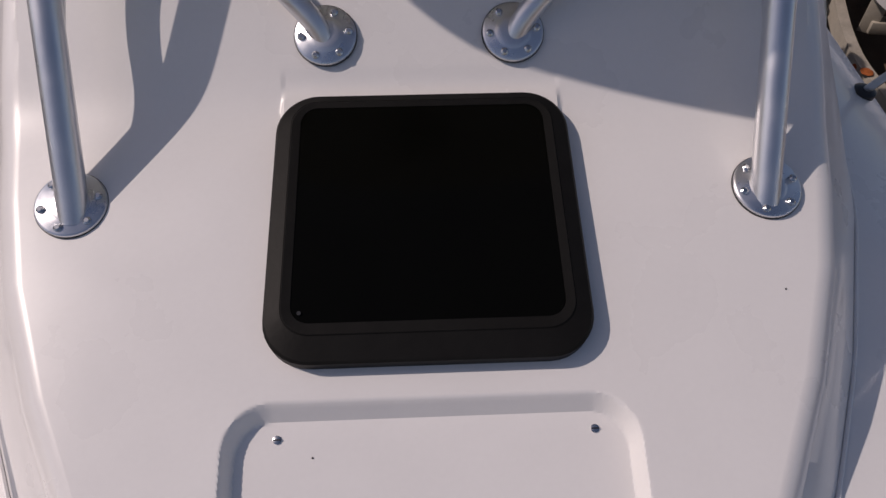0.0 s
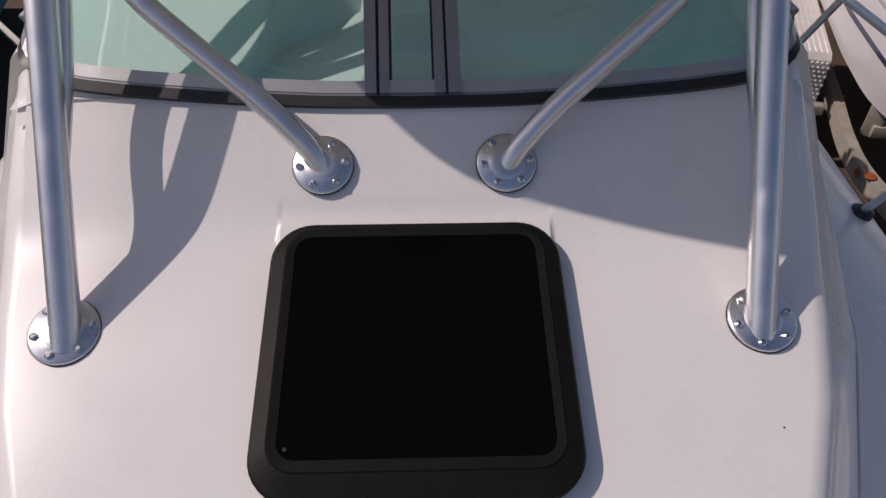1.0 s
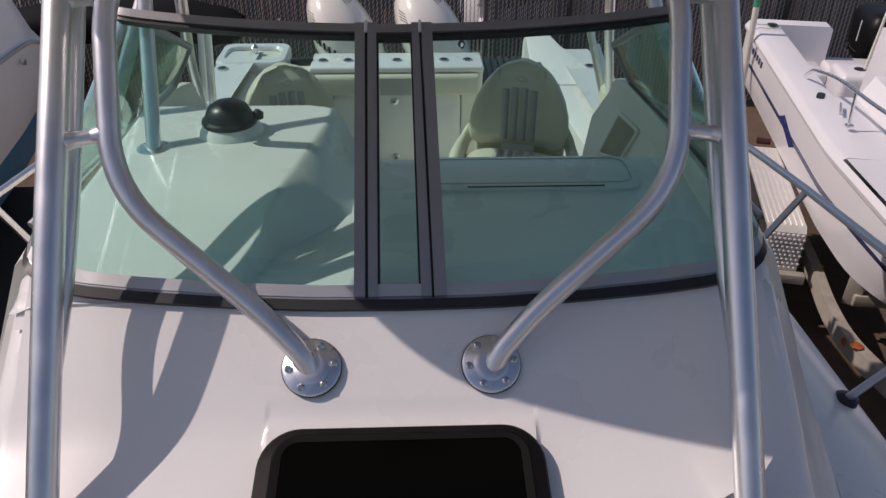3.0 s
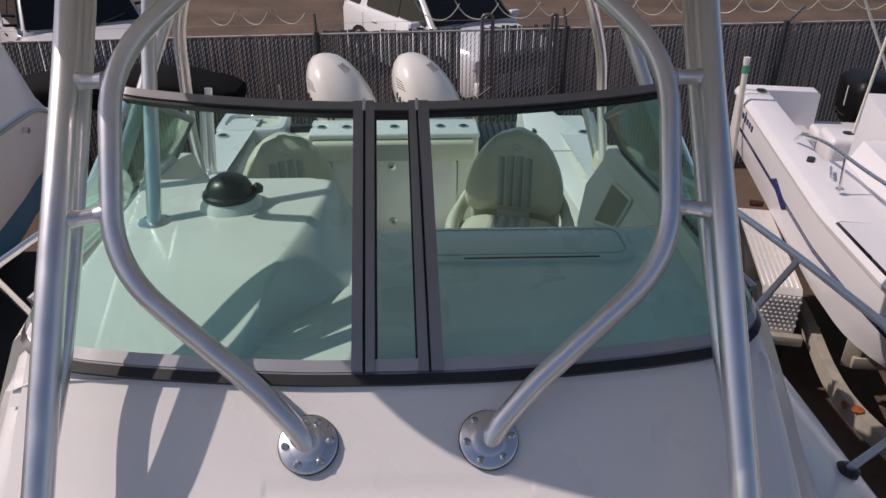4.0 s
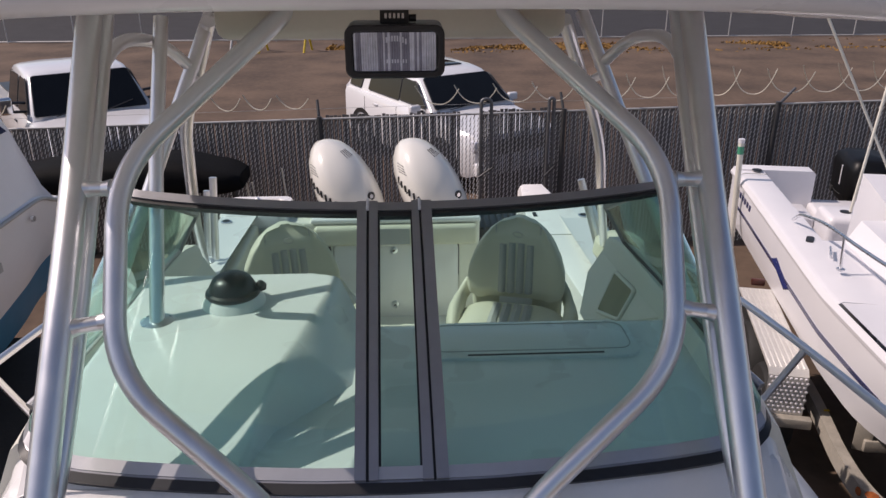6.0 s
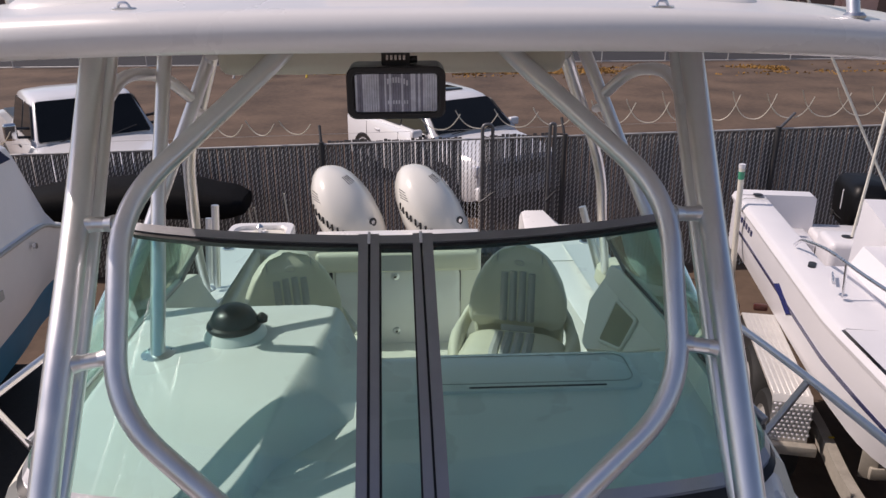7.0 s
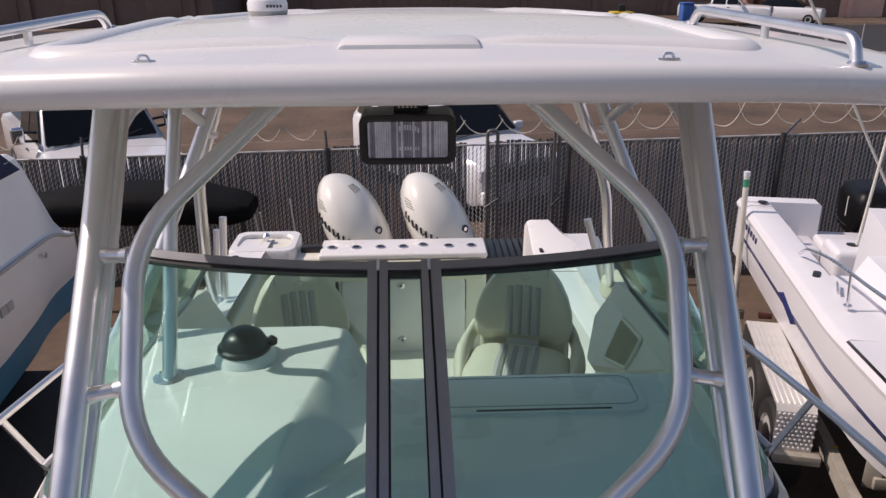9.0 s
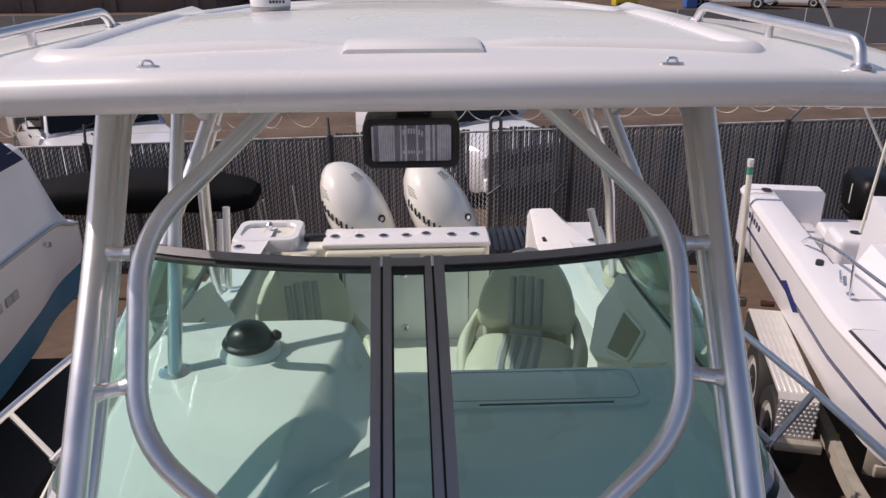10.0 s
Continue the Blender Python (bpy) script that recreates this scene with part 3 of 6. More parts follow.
bar(-0.105, -0.080, -0.116, -0.090, 0.020, WS_ALU, 0.03)
bar(-0.080, -0.074, -0.090, -0.084, 0.012, BLACK, 0.03)
bar(-0.073, -0.052, -0.083, -0.060, 0.020, WS_ALU, 0.03)
bar(-0.052, -0.047, -0.060, -0.055, 0.010, BLACK, 0.06, 0.96)
bar(0.041, 0.046, 0.027, 0.031, 0.010, BLACK, 0.06, 0.96)
bar(0.046, 0.070, 0.031, 0.050, 0.020, WS_ALU, 0.03)
bar(0.070, 0.076, 0.050, 0.056, 0.012, BLACK, 0.03)
bar(0.076, 0.104, 0.057, 0.085, 0.020, WS_ALU, 0.03)
for x in (-0.104, 0.064):
    part("joint_clip", tube([ws_at(x, 0.958, 0.024), ws_at(x, 1.004, 0.024)], 0.0042, n=6), BOAT_WHITE, shield, "pale joint gap strip")
for s in (-1, 1):
    a, b = ws_at(s * XC, 0.03), ws_at(s * XC, 1.0)
    c0, c1 = Vector((s * 0.905, 2.98, 2.725)), Vector((s * 0.80, 2.92, 2.90))
    for p, q in ((b, c1), (c1, c0)):
        part("side_frame", tube([p, q], 0.014, n=10), WS_ALU, shield)
    # left tube coloured pale in place of reflections on that side; right is black
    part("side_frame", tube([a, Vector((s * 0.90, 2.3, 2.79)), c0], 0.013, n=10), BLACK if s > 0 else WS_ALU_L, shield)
    part("side_pane", panel([a, Vector((s * 0.90, 2.3, 2.79)), c0, c1, b], (-s, 0, 0), 0.004), GLASS, shield)
    part("gasket", tube([ws_at(s * 0.890, 0.0), Vector((s * 0.905, 1.75, 2.80)), Vector((s * 0.915, 2.3, 2.775))], 0.018, 0.05, 12), BLACK, shield)
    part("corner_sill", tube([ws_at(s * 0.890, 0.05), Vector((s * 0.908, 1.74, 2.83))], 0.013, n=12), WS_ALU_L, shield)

# ---- hardtop and its pipework ----
top = thing("hardtop", "white moulded hardtop on a satin aluminium pipe frame", "hardtop")
HW = 1.06


def lip(x):
    """How far back the front edge stands at x, and how far the roof droops there."""
    u = abs(x) / HW
    return 1.288 + 0.19 * x * x + 0.30 * max(0.0, u - 0.86) ** 2 / 0.02 * 0.5, 0.060 * u ** 2.5


def roof(x, y):
    f, dr = lip(x)
    return 3.868 - dr - 0.014 * smooth(f + 0.20, f + 0.03, y) - 0.085 * max(0.0, y - 2.1) / 1.9 * smooth(1.9, 2.7, y)


rings = []
NX = 56
for i in range(NX + 1):
    x = HW * math.sin(math.pi / 2 * (-1 + 2 * i / NX) * 0.97) / math.sin(math.pi / 2 * 0.97)
    f, dr = lip(x)
    thin = 1.0 - 0.75 * smooth(0.93, 1.0, abs(x) / HW)
    zc = 3.822 - dr
    ring = [(x, 4.02, zc - 0.13), (x, 4.02, zc - 0.06)]
    for y in (3.99, 3.9, 3.6, 3.2, 2.9, 2.6, 2.3, 2.0, 1.8, 1.65, f + 0.20, f + 0.14, f + 0.09, f + 0.06, f + 0.04):
        ring.append((x, max(y, f + 0.02), zc + (roof(x, y) - zc) * thin))
    for a in (70, 45, 20, 0, -20, -45, -70):
        ring.append((x, f + 0.030 - 0.030 * math.cos(radians(a)), zc - 0.001 + 0.032 * math.sin(radians(a)) * thin))
    for y, z in ((f + 0.06, -0.036), (f + 0.12, -0.042), (f + 0.25, -0.050), (1.8, -0.060), (2.05, -0.070), (2.5, -0.09), (3.0, -0.12), (3.7, -0.15)):
        ring.append((x, max(y, f + 0.02), zc + z * thin * (1 if abs(x) < 0.9 else 1 - 0.5 * smooth(0.9, 1.0, abs(x)))))
    rings.append(ring)
part("canopy", loft(rings), GELCOAT, top, "glossy white moulded roof with a rounded front lip", 50)


def ridge(points, r, name="ridge"):
    pts = rounded(points, 0.05, 6)
    fine = []
    for a, b in zip(pts, pts[1:]):
        m = max(1, int((b - a).length / 0.05))
        fine += [a.lerp(b, i / m) for i in range(m)]
    fine.append(pts[-1])
    rings = []
    for i, p in enumerate(fine):
        t = (fine[min(i + 1, len(fine) - 1)] - fine[max(i - 1, 0)]).normalized()
        side = Vector((-t.y, t.x, 0))
        k = min(1.0, 0.25 + 0.35 * min(i, len(fine) - 1 - i))
        ring = []
        for u in (-1.0, -0.8, -0.55, -0.25, 0.0, 0.25, 0.55, 0.8, 1.0):
            q = p + side * u * 1.9 * r
            ring.append((q.x, q.y, roof(q.x, q.y) - 0.003 + r * 0.95 * k * (1 - u * u) ** 0.8))
        rings.append(ring)
    part(name, loft(rings, closed=False), GELCOAT, top, "", 70)


for s in (-1, 1):
    ridge([(s * 0.10, 1.497, 0), (s * 0.622, 1.505, 0), (s * 0.632, 2.40, 0)], 0.016)
    ridge([(s * 0.63, 2.48, 0), (s * 0.63, 3.2, 0), (s * 0.3, 3.25, 0)], 0.016)
    cx, cy = (0.426, 1.366) if s > 0 else (-0.402, 1.384)
    cz = roof(cx, cy) - 0.001
    cleat = part("roof_cleat", put(prism([(x, y * 0.42) for x, y in rrect(0.040, 0.030, 0.0149)], 0, 0.004, 0.0015), pose(cx, cy, cz, 0, 0, 8 * s)), STEEL, top, "small steel roof fitting")
    part("ring", tube([(cx - 0.009, cy, cz + 0.002), (cx - 0.007, cy, cz + 0.011), (cx + 0.006, cy, cz + 0.011), (cx + 0.010, cy, cz + 0.002)], 0.0022, 0.005, 8), STEEL, cleat)
    r0 = Vector((s * 0.778, 1.442, roof(0.778, 1.442) - 0.005))
    r1 = Vector((s * 0.715, 2.09, roof(0.715, 2.09) - 0.005))
    rail = part("roof_rail", tube([r0, r0 + Vector((0, 0.02, 0.050)), r1 + Vector((0, -0.045, 0.043)), r1], 0.0105, 0.04, 14), ALU, top, "satin aluminium grab rail")
    m = r0.lerp(r1, 0.47)
    part("rail_post", tube([m, m + Vector((0, 0, 0.046))], 0.0085, n=12), ALU, rail)
    for q in (r0, r1):
        part("rail_foot", put(lathe([(0.018, 0), (0.018, 0.004), (0.013, 0.009)], 18), pose(q.x, q.y, q.z + 0.004)), STEEL, rail)
bm = loft([[(x, y, roof(x, y) - 0.003 + h * k) for x, h in ((-0.104, -0.004), (-0.098, 0.010), (-0.090, 0.014), (0.122, 0.014), (0.130, 0.010), (0.136, -0.004))] for y, k in ((1.418, -0.3), (1.420, 0.7), (1.425, 1.0), (1.48, 1.0), (1.53, 0.7), (1.60, 0.2), (1.68, -0.3))])
part("centre_rib", bm, GELCOAT, top)

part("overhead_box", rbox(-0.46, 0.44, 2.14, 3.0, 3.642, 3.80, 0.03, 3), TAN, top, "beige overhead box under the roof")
A_PTS = [(0.689, 1.025, 2.500), (0.716, 1.57, 3.115), (0.731, 1.79, 3.335), (0.763, 2.12, 3.67), (0.771, 2.21, 3.76)]
B_PTS = [(0.190, 1.362, 2.640), (0.214, 1.381, 2.702), (0.30, 1.425, 2.788), (0.605, 1.545, 3.03), (0.632, 1.82, 3.40), (0.30, 2.13, 3.69), (0.23, 2.20, 3.76)]
C_PTS = [(0.702, 1.20, 2.70), (0.715, 1.428, 2.832), (0.713, 1.579, 2.995), (0.726, 1.916, 3.379), (0.768, 2.313, 3.765)]
D_RIGHT = [(0.53, 2.62, 3.64), (0.66, 2.92, 3.42), (0.78, 3.20, 3.235), (0.87, 3.36, 3.02), (0.95, 3.60, 2.74), (1.17, 4.22, 2.13)]
D_LEFT = [(0.60, 2.66, 3.64), (0.71, 2.86, 3.44), (0.80, 2.94, 3.25), (0.83, 3.02, 3.0), (0.93, 3.34, 2.72), (1.17, 4.22, 2.13)]
E_PTS = [(0.60, 2.70, 3.66), (0.787, 2.45, 3.16), (0.918, 2.27, 2.80)]


def flange(p, normal, r, tip, bolts=6, turn=0.0):
    m = frame_on(p, normal)
    ob = part("mount_flange", put(lathe([(r + 0.002, -0.003), (r, 0.006), (r - 0.004, 0.009), (0.036, 0.0095), (0.033, 0.0115)], 40), m), STEEL, top, "round bolted steel flange")
    part("flange_seal", put(lathe([(r + 0.0022, -0.004), (r + 0.0022, 0.001)], 40), m), BLACK, ob)
    part("weld_bead", put(lathe([(0.040, 0.009), (0.034, 0.012), (0.026, 0.0140)], 28), m), ALU, ob)
    for k in range(bolts):
        a = 2 * math.pi * (k + turn) / bolts
        part("bolt", put(lathe([(0.0082, 0.008), (0.0082, 0.0125), (0.0045, 0.0155)], 12), m @ pose(math.cos(a) * (r - 0.014), math.sin(a) * (r - 0.014), 0)), BOLT, ob)
    return ob


for s in (-1, 1):
    mir = lambda pts: [(s * x, y, z) for x, y, z in pts]
    part("front_leg", tube(mir(A_PTS), 0.030, 0.2, 24), ALU, top, "thick satin aluminium front leg")
    part("bent_brace", tube(mir(B_PTS), 0.0245, 0.13, 20), ALU, top, "bent satin aluminium brace")
    part("rear_leg", tube(mir(C_PTS), 0.0225, 0.2, 16), ALU, top)
    part("aft_leg", tube(mir(D_RIGHT if s > 0 else D_LEFT), 0.023, 0.16, 16), ALU, top)
    part("wing_leg", tube(mir(E_PTS), 0.022, n=16), ALU, top, "straight aluminium leg on the cabin side")
    for a, b in (((0.716, 1.586, 3.122), (0.612, 1.620, 3.125)), ((0.733, 1.820, 3.358), (0.630, 1.808, 3.362))):
        p, q = (Vector(v) for v in mir([a, b]))
        ob = part("rung", tube([p, q], 0.0170, n=18), ALU, top)
        for v, w, r in ((p, q, 0.0255), (q, p, 0.0195)):
            d = (w - v).normalized()
            part("weld_fillet", put(lathe([(0.0215, -0.004), (0.0205, 0.002), (0.0190, 0.007), (0.0178, 0.012), (0.0168, 0.017)], 20), frame_on(v + d * r, d, (0, 0, 1))), ALU, ob)
    part("gusset", tube(mir([(0.766, 2.02, 3.575), (0.772, 2.09, 3.58), (0.776, 2.15, 3.585)]), 0.016, 0.08, 12), ALU, top)
    part("cross_brace", tube(mir([(0.785, 2.20, 3.56), (0.772, 2.34, 3.625), (0.72, 2.52, 3.60), (0.655, 2.635, 3.49)]), 0.0185, 0.12, 14), ALU, top)
    part("link_bar", tube(mir([(0.665, 2.61, 3.47), (0.72, 2.94, 3.40)]), 0.015, n=12), ALU, top)
    flange((s * 0.695, 1.053, deck(0.695, 1.053) + 0.004), normal_at(0.6, 1.0), 0.069, 0.03, 6, 0.25)
    flange((s * 0.197, 1.373, deck(0.197, 1.373) + 0.006), (0, -0.66, 1), 0.064, 0.025, 6, 0.1)
    part("pipe_foot", put(lathe([(0.05, 0), (0.05, 0.006), (0.03, 0.012)], 24), frame_on((s * 1.17, 4.22, 2.14), (0, 0, 1))), STEEL, top)
wire = part("conduit_pipe", tube([(-0.70, 2.085, 2.865), (-0.705, 2.30, 3.30), (-0.69, 2.48, 3.67)], 0.021, 0.1, 16), ALU, top, "aluminium cable conduit pipe on the helm console")
part("pipe_foot", put(lathe([(0.056, -0.002), (0.056, 0.006), (0.03, 0.014)], 28), frame_on((-0.70, 2.08, 2.866), (0, -0.1, 1))), STEEL, wire, "round steel foot plate")
for k in range(4):
    part("bolt", put(lathe([(0.006, 0.005), (0.006, 0.010)], 10), frame_on((-0.70, 2.08, 2.866), (0, -0.1, 1)) @ pose(0.042 * math.cos(0.8 + k * 1.57), 0.042 * math.sin(0.8 + k * 1.57), 0)), BOLT, wire)
for i, x in enumerate((1.08, 1.14, 1.20)):
    part("rod_tube", tube([(x + 0.07, 4.30 + 0.03 * i, 2.14), (x - 0.05, 4.36 + 0.03 * i, 2.56 - 0.13 * i)], 0.022, n=14), ALU, top, "aluminium rod holder tube")
for i, x in enumerate((-1.16, -1.22)):
    part("rod_tube", tube([(x, 4.4 + 0.06 * i, 2.08), (x + 0.03, 4.45 + 0.06 * i, 2.58 - 0.1 * i)], 0.022, n=14), ALU, top)

# spot lamp under the lip
spot = thing("spotlight", "rectangular black spotlight with a ribbed glass lens under the hardtop lip", "spotlight")
SM = pose(0.010, 1.425, 3.713)
part("housing", put(put(prism(rrect(0.164, 0.086, 0.016), 0, 0.07, 0.008), pose(0, 0.07, 0, 90, 0, 0)), SM), PLASTIC, spot, "black plastic housing")
part("bezel", put(put(ringplate(rrect(0.164, 0.086, 0.016), rrect(0.140, 0.064, 0.010), 0, 0.012, 0.003), pose(0, 0.002, 0, 90, 0, 0)), SM), PLASTIC, spot)
part("reflector", put(rbox(-0.068, 0.068, -0.004, -0.001, -0.031, 0.031, 0.0), SM), CHROME, spot)
rnd = random.Random(12)
for k in range(34):
    x = -0.066 + 0.004 * k
    mid = abs(x - 0.003) < 0.016
    # darker ribs, most of them mid-lens, paint the streaky reflections
    part("lens_rib", put(tube([(x, -0.0045, -0.031), (x, -0.0045, 0.031)], rnd.uniform(0.0019, 0.0026), n=8), SM), LENS_STREAK if rnd.random() < (0.6 if mid else 0.42) else LENS, spot)
for k in range(9):
    # pale rods in short arched steps stand in for the round reflector's glints
    x = -0.018 + 0.0045 * k
    zt = 0.016 + 0.010 * math.sqrt(max(0.0, 1 - (x / 0.021) ** 2))
    part("painted_glint", put(tube([(x, -0.0062, zt - 0.009), (x, -0.0062, zt)], 0.0017, n=6), SM), LENS, spot)
    part("painted_glint", put(tube([(x, -0.0062, -0.018), (x, -0.0062, -0.012)], 0.0013, n=6), SM), LENS, spot)
part("bracket", put(rbox(-0.024, 0.024, 0.012, 0.05, 0.040, 0.075, 0.004), SM), PLASTIC, spot, "black mounting bracket")
for k in range(5):
    part("tooth", put(rbox(-0.016 + 0.007 * k, -0.012 + 0.007 * k, 0.006, 0.013, 0.052, 0.060, 0.0), SM), BOLT, spot)
part("knob", put(tube([(0.024, 0.03, 0.05), (0.036, 0.03, 0.05)], 0.006, n=10), SM), PLASTIC, spot)

# radar dome on the roof
dome = thing("gps_dome", "small white round antenna dome on the hardtop", "antenna")
RZ = roof(-0.388, 2.405)
part("base", put(lathe([(0.052, 0), (0.055, 0.006), (0.055, 0.014)], 32), pose(-0.388, 2.405, RZ)), VINYL_GREY, dome)
part("cap", put(lathe([(0.056, 0.014), (0.056, 0.034), (0.052, 0.043), (0.04, 0.048), (0.002, 0.050)], 32), pose(-0.388, 2.405, RZ)), BOAT_WHITE, dome, "glossy white cap")
for k in range(5):
    part("mark", rbox(-0.381 + 0.009 * k, -0.375 + 0.009 * k, 2.348, 2.3495, RZ + 0.024, RZ + 0.031, 0.0), BLACK, dome)

# compass on the console
comp = thing("compass", "black domed boat compass under a cover on the helm console", "compass")
CZ = hump(-0.5, 2.2)
part("pedestal", put(lathe([(0.098, -0.012), (0.088, 0.016), (0.076, 0.030)], 32), pose(-0.505, 2.2, CZ)), GELCOAT, comp, "white moulded pedestal")
part("dome", put(lathe([(0.078, 0.028), (0.081, 0.034), (0.079, 0.041), (0.070, 0.046), (0.066, 0.060), (0.056, 0.078), (0.036, 0.091), (0.016, 0.095), (0.002, 0.096)], 32), pose(-0.505, 2.2, CZ)), PLASTIC, comp, "black dome")
part("knob", put(lathe([(0.016, 0.035), (0.018, 0.05), (0.006, 0.062)], 14), pose(-0.425, 2.215, CZ)), PLASTIC, comp)


# ---- helm seats ----
def seat(x, z, y, group="helm seats"):
    st = thing("helm_seat", "cream vinyl helm seat with a ribbed grey centre panel", "seat", group, (x, y, z))
    # upper backrest, narrower towards the top
    W = [(0.145, 0.19), (0.165, 0.235), (0.21, 0.25), (0.30, 0.247), (0.38, 0.222), (0.45, 0.185), (0.505, 0.14), (0.54, 0.095), (0.556, 0.03)]
    rings = []
    for i in range(25):
        h = 0.145 + 0.411 * (1 - (1 - i / 24) ** 1.25)
        w = lerp(W, h)
        t = 0.066 * (1 - 0.65 * smooth(0.47, 0.556, h)) * (0.5 + 0.5 * smooth(0.145, 0.19, h))
        yb = 0.02 + 0.16 * h
        ring = []
        for k in range(32):
            a = 2 * math.pi * k / 32
            c, s_ = math.cos(a), math.sin(a)
            bulge = 0.012 * smooth(0.105, 0.135, abs(w * c)) if s_ < 0 else 0.0
            ring.append((w * abs(c) ** 0.55 * (1 if c > 0 else -1), yb + t * abs(s_) ** 0.7 * (1 if s_ > 0 else -1) - 0.045 * abs(c) ** 3 - bulge, h))
        rings.append(ring)
    back = part("backrest", loft(rings), VINYL, st, "cream vinyl backrest", 60)
    for k in range(4):
        x0 = -0.092 + 0.046 * k
        rr = [[(x0 + 0.044 * (j / 6) * (1 - 0.5 * max(0, h - 0.15)) , -0.044 + 0.16 * h - 0.016 * math.sin(math.pi * j / 6), h) for j in range(7)] + [(x0 + 0.043, 0.0 + 0.16 * h, h), (x0, 0.0 + 0.16 * h, h)] for h in (0.185, 0.20, 0.30, 0.425, 0.445 - 0.008 * abs(k - 1.5))]
        part("rib", loft(rr), VINYL_GREY, back, "grey ribbed pad")
    part("emblem", put(put(ringplate([(0.026 * math.cos(a), 0.017 * math.sin(a)) for a in [i * 0.2618 for i in range(24)]], [(0.023 * math.cos(a), 0.014 * math.sin(a)) for a in [i * 0.2618 for i in range(24)]], 0, 0.003), pose(0, 0, 0, 90, 0, 0)), pose(0, 0.023, 0.488, 14, 12, 0)), VINYL_GREY, back)
    # seat cushion with a raised rounded front bolster
    prof = [(-0.42, -0.14), (-0.445, -0.04), (-0.43, 0.06), (-0.36, 0.125), (-0.26, 0.145), (-0.16, 0.14), (-0.05, 0.145), (0.02, 0.09), (0.02, -0.14)]
    rings = []
    for i in range(17):
        u = -1 + 2 * i / 16
        k = 1 - 0.30 * abs(u) ** 4
        rings.append([(0.275 * u, -0.21 + (y + 0.21) * (1 - 0.10 * abs(u) ** 4), -0.14 + (z + 0.14) * k + 0.012 * abs(u) ** 2) for y, z in rounded([Vector((0, y, z)) for y, z in prof], 0.03, 4) and [(v.y, v.z) for v in rounded([Vector((0, y, z)) for y, z in prof], 0.03, 4)]])
    cush = part("cushion", loft(rings), VINYL, st, "rounded cream seat cushion", 60)
    for k in range(4):
        x0 = -0.105 + 0.053 * k
        top = [(-0.445, 0.02), (-0.427, 0.085), (-0.36, 0.138), (-0.26, 0.158), (-0.16, 0.153), (-0.08, 0.153)]
        rr = [[(x0, y, z - 0.03), (x0 + 0.004, y, z - 0.006), (x0 + 0.024, y - 0.002, z + 0.002), (x0 + 0.045, y, z - 0.006), (x0 + 0.049, y, z - 0.03)] for y, z in top]
        part("rib", loft(rr), VINYL_GREY, cush, "grey ribbed pad")
    for s in (-1, 1):
        part("seam", tube([(s * 0.112, -0.034 + 0.16 * h - 0.006 * smooth(0.17, 0.2, h), h) for h in (0.17, 0.22, 0.30, 0.40, 0.49, 0.53)], 0.0028, n=6), VINYL_GREY, back)
        # wrap-around bolster from the cushion up behind the backrest
        spine = rounded([(s * 0.255, -0.36, 0.02), (s * 0.295, -0.14, 0.055), (s * 0.285, 0.01, 0.13), (s * 0.20, 0.07, 0.25)], 0.10, 6)
        rr = []
        for i, p in enumerate(spine):
            tg = (spine[min(i + 1, len(spine) - 1)] - spine[max(i - 1, 0)]).normalized()
            sd = tg.cross(Vector((0, 0, 1))).normalized()
            up = sd.cross(tg)
            f = i / (len(spine) - 1)
            k = 0.55 + 0.45 * math.sin(math.pi * min(1, f * 1.15 + 0.12))
            rr.append([p + sd * 0.042 * k * math.cos(a) + up * 0.075 * k * math.sin(a) for a in (2 * math.pi * j / 14 for j in range(14))])
        part("side_bolster", loft(rr), VINYL, st, "rounded cream side bolster", 60)
    part("lower_back", rbox(-0.235, 0.235, 0.055, 0.125, -0.06, 0.24, 0.03, 4), VINYL, st, "cream lower back")
    part("back_strap", rbox(-0.085, 0.085, 0.01, 0.05, 0.10, 0.155, 0.008), BOAT_WHITE, st)
    part("pedestal", tube([(0, -0.22, 1.34 - z), (0, -0.22, -0.15)], 0.06, n=20), STEEL, st)
    part("foot", put(lathe([(0.17, 0), (0.17, 0.015), (0.07, 0.03)], 28), pose(0, -0.22, 1.338 - z)), STEEL, st)
    return st


helm = seat(0.555, 2.015, 3.62)
helm.rotation_euler = (0, 0, radians(-15))
copy_thing(helm, pose(-0.58, 3.66, 1.99, 0, 0, 22))


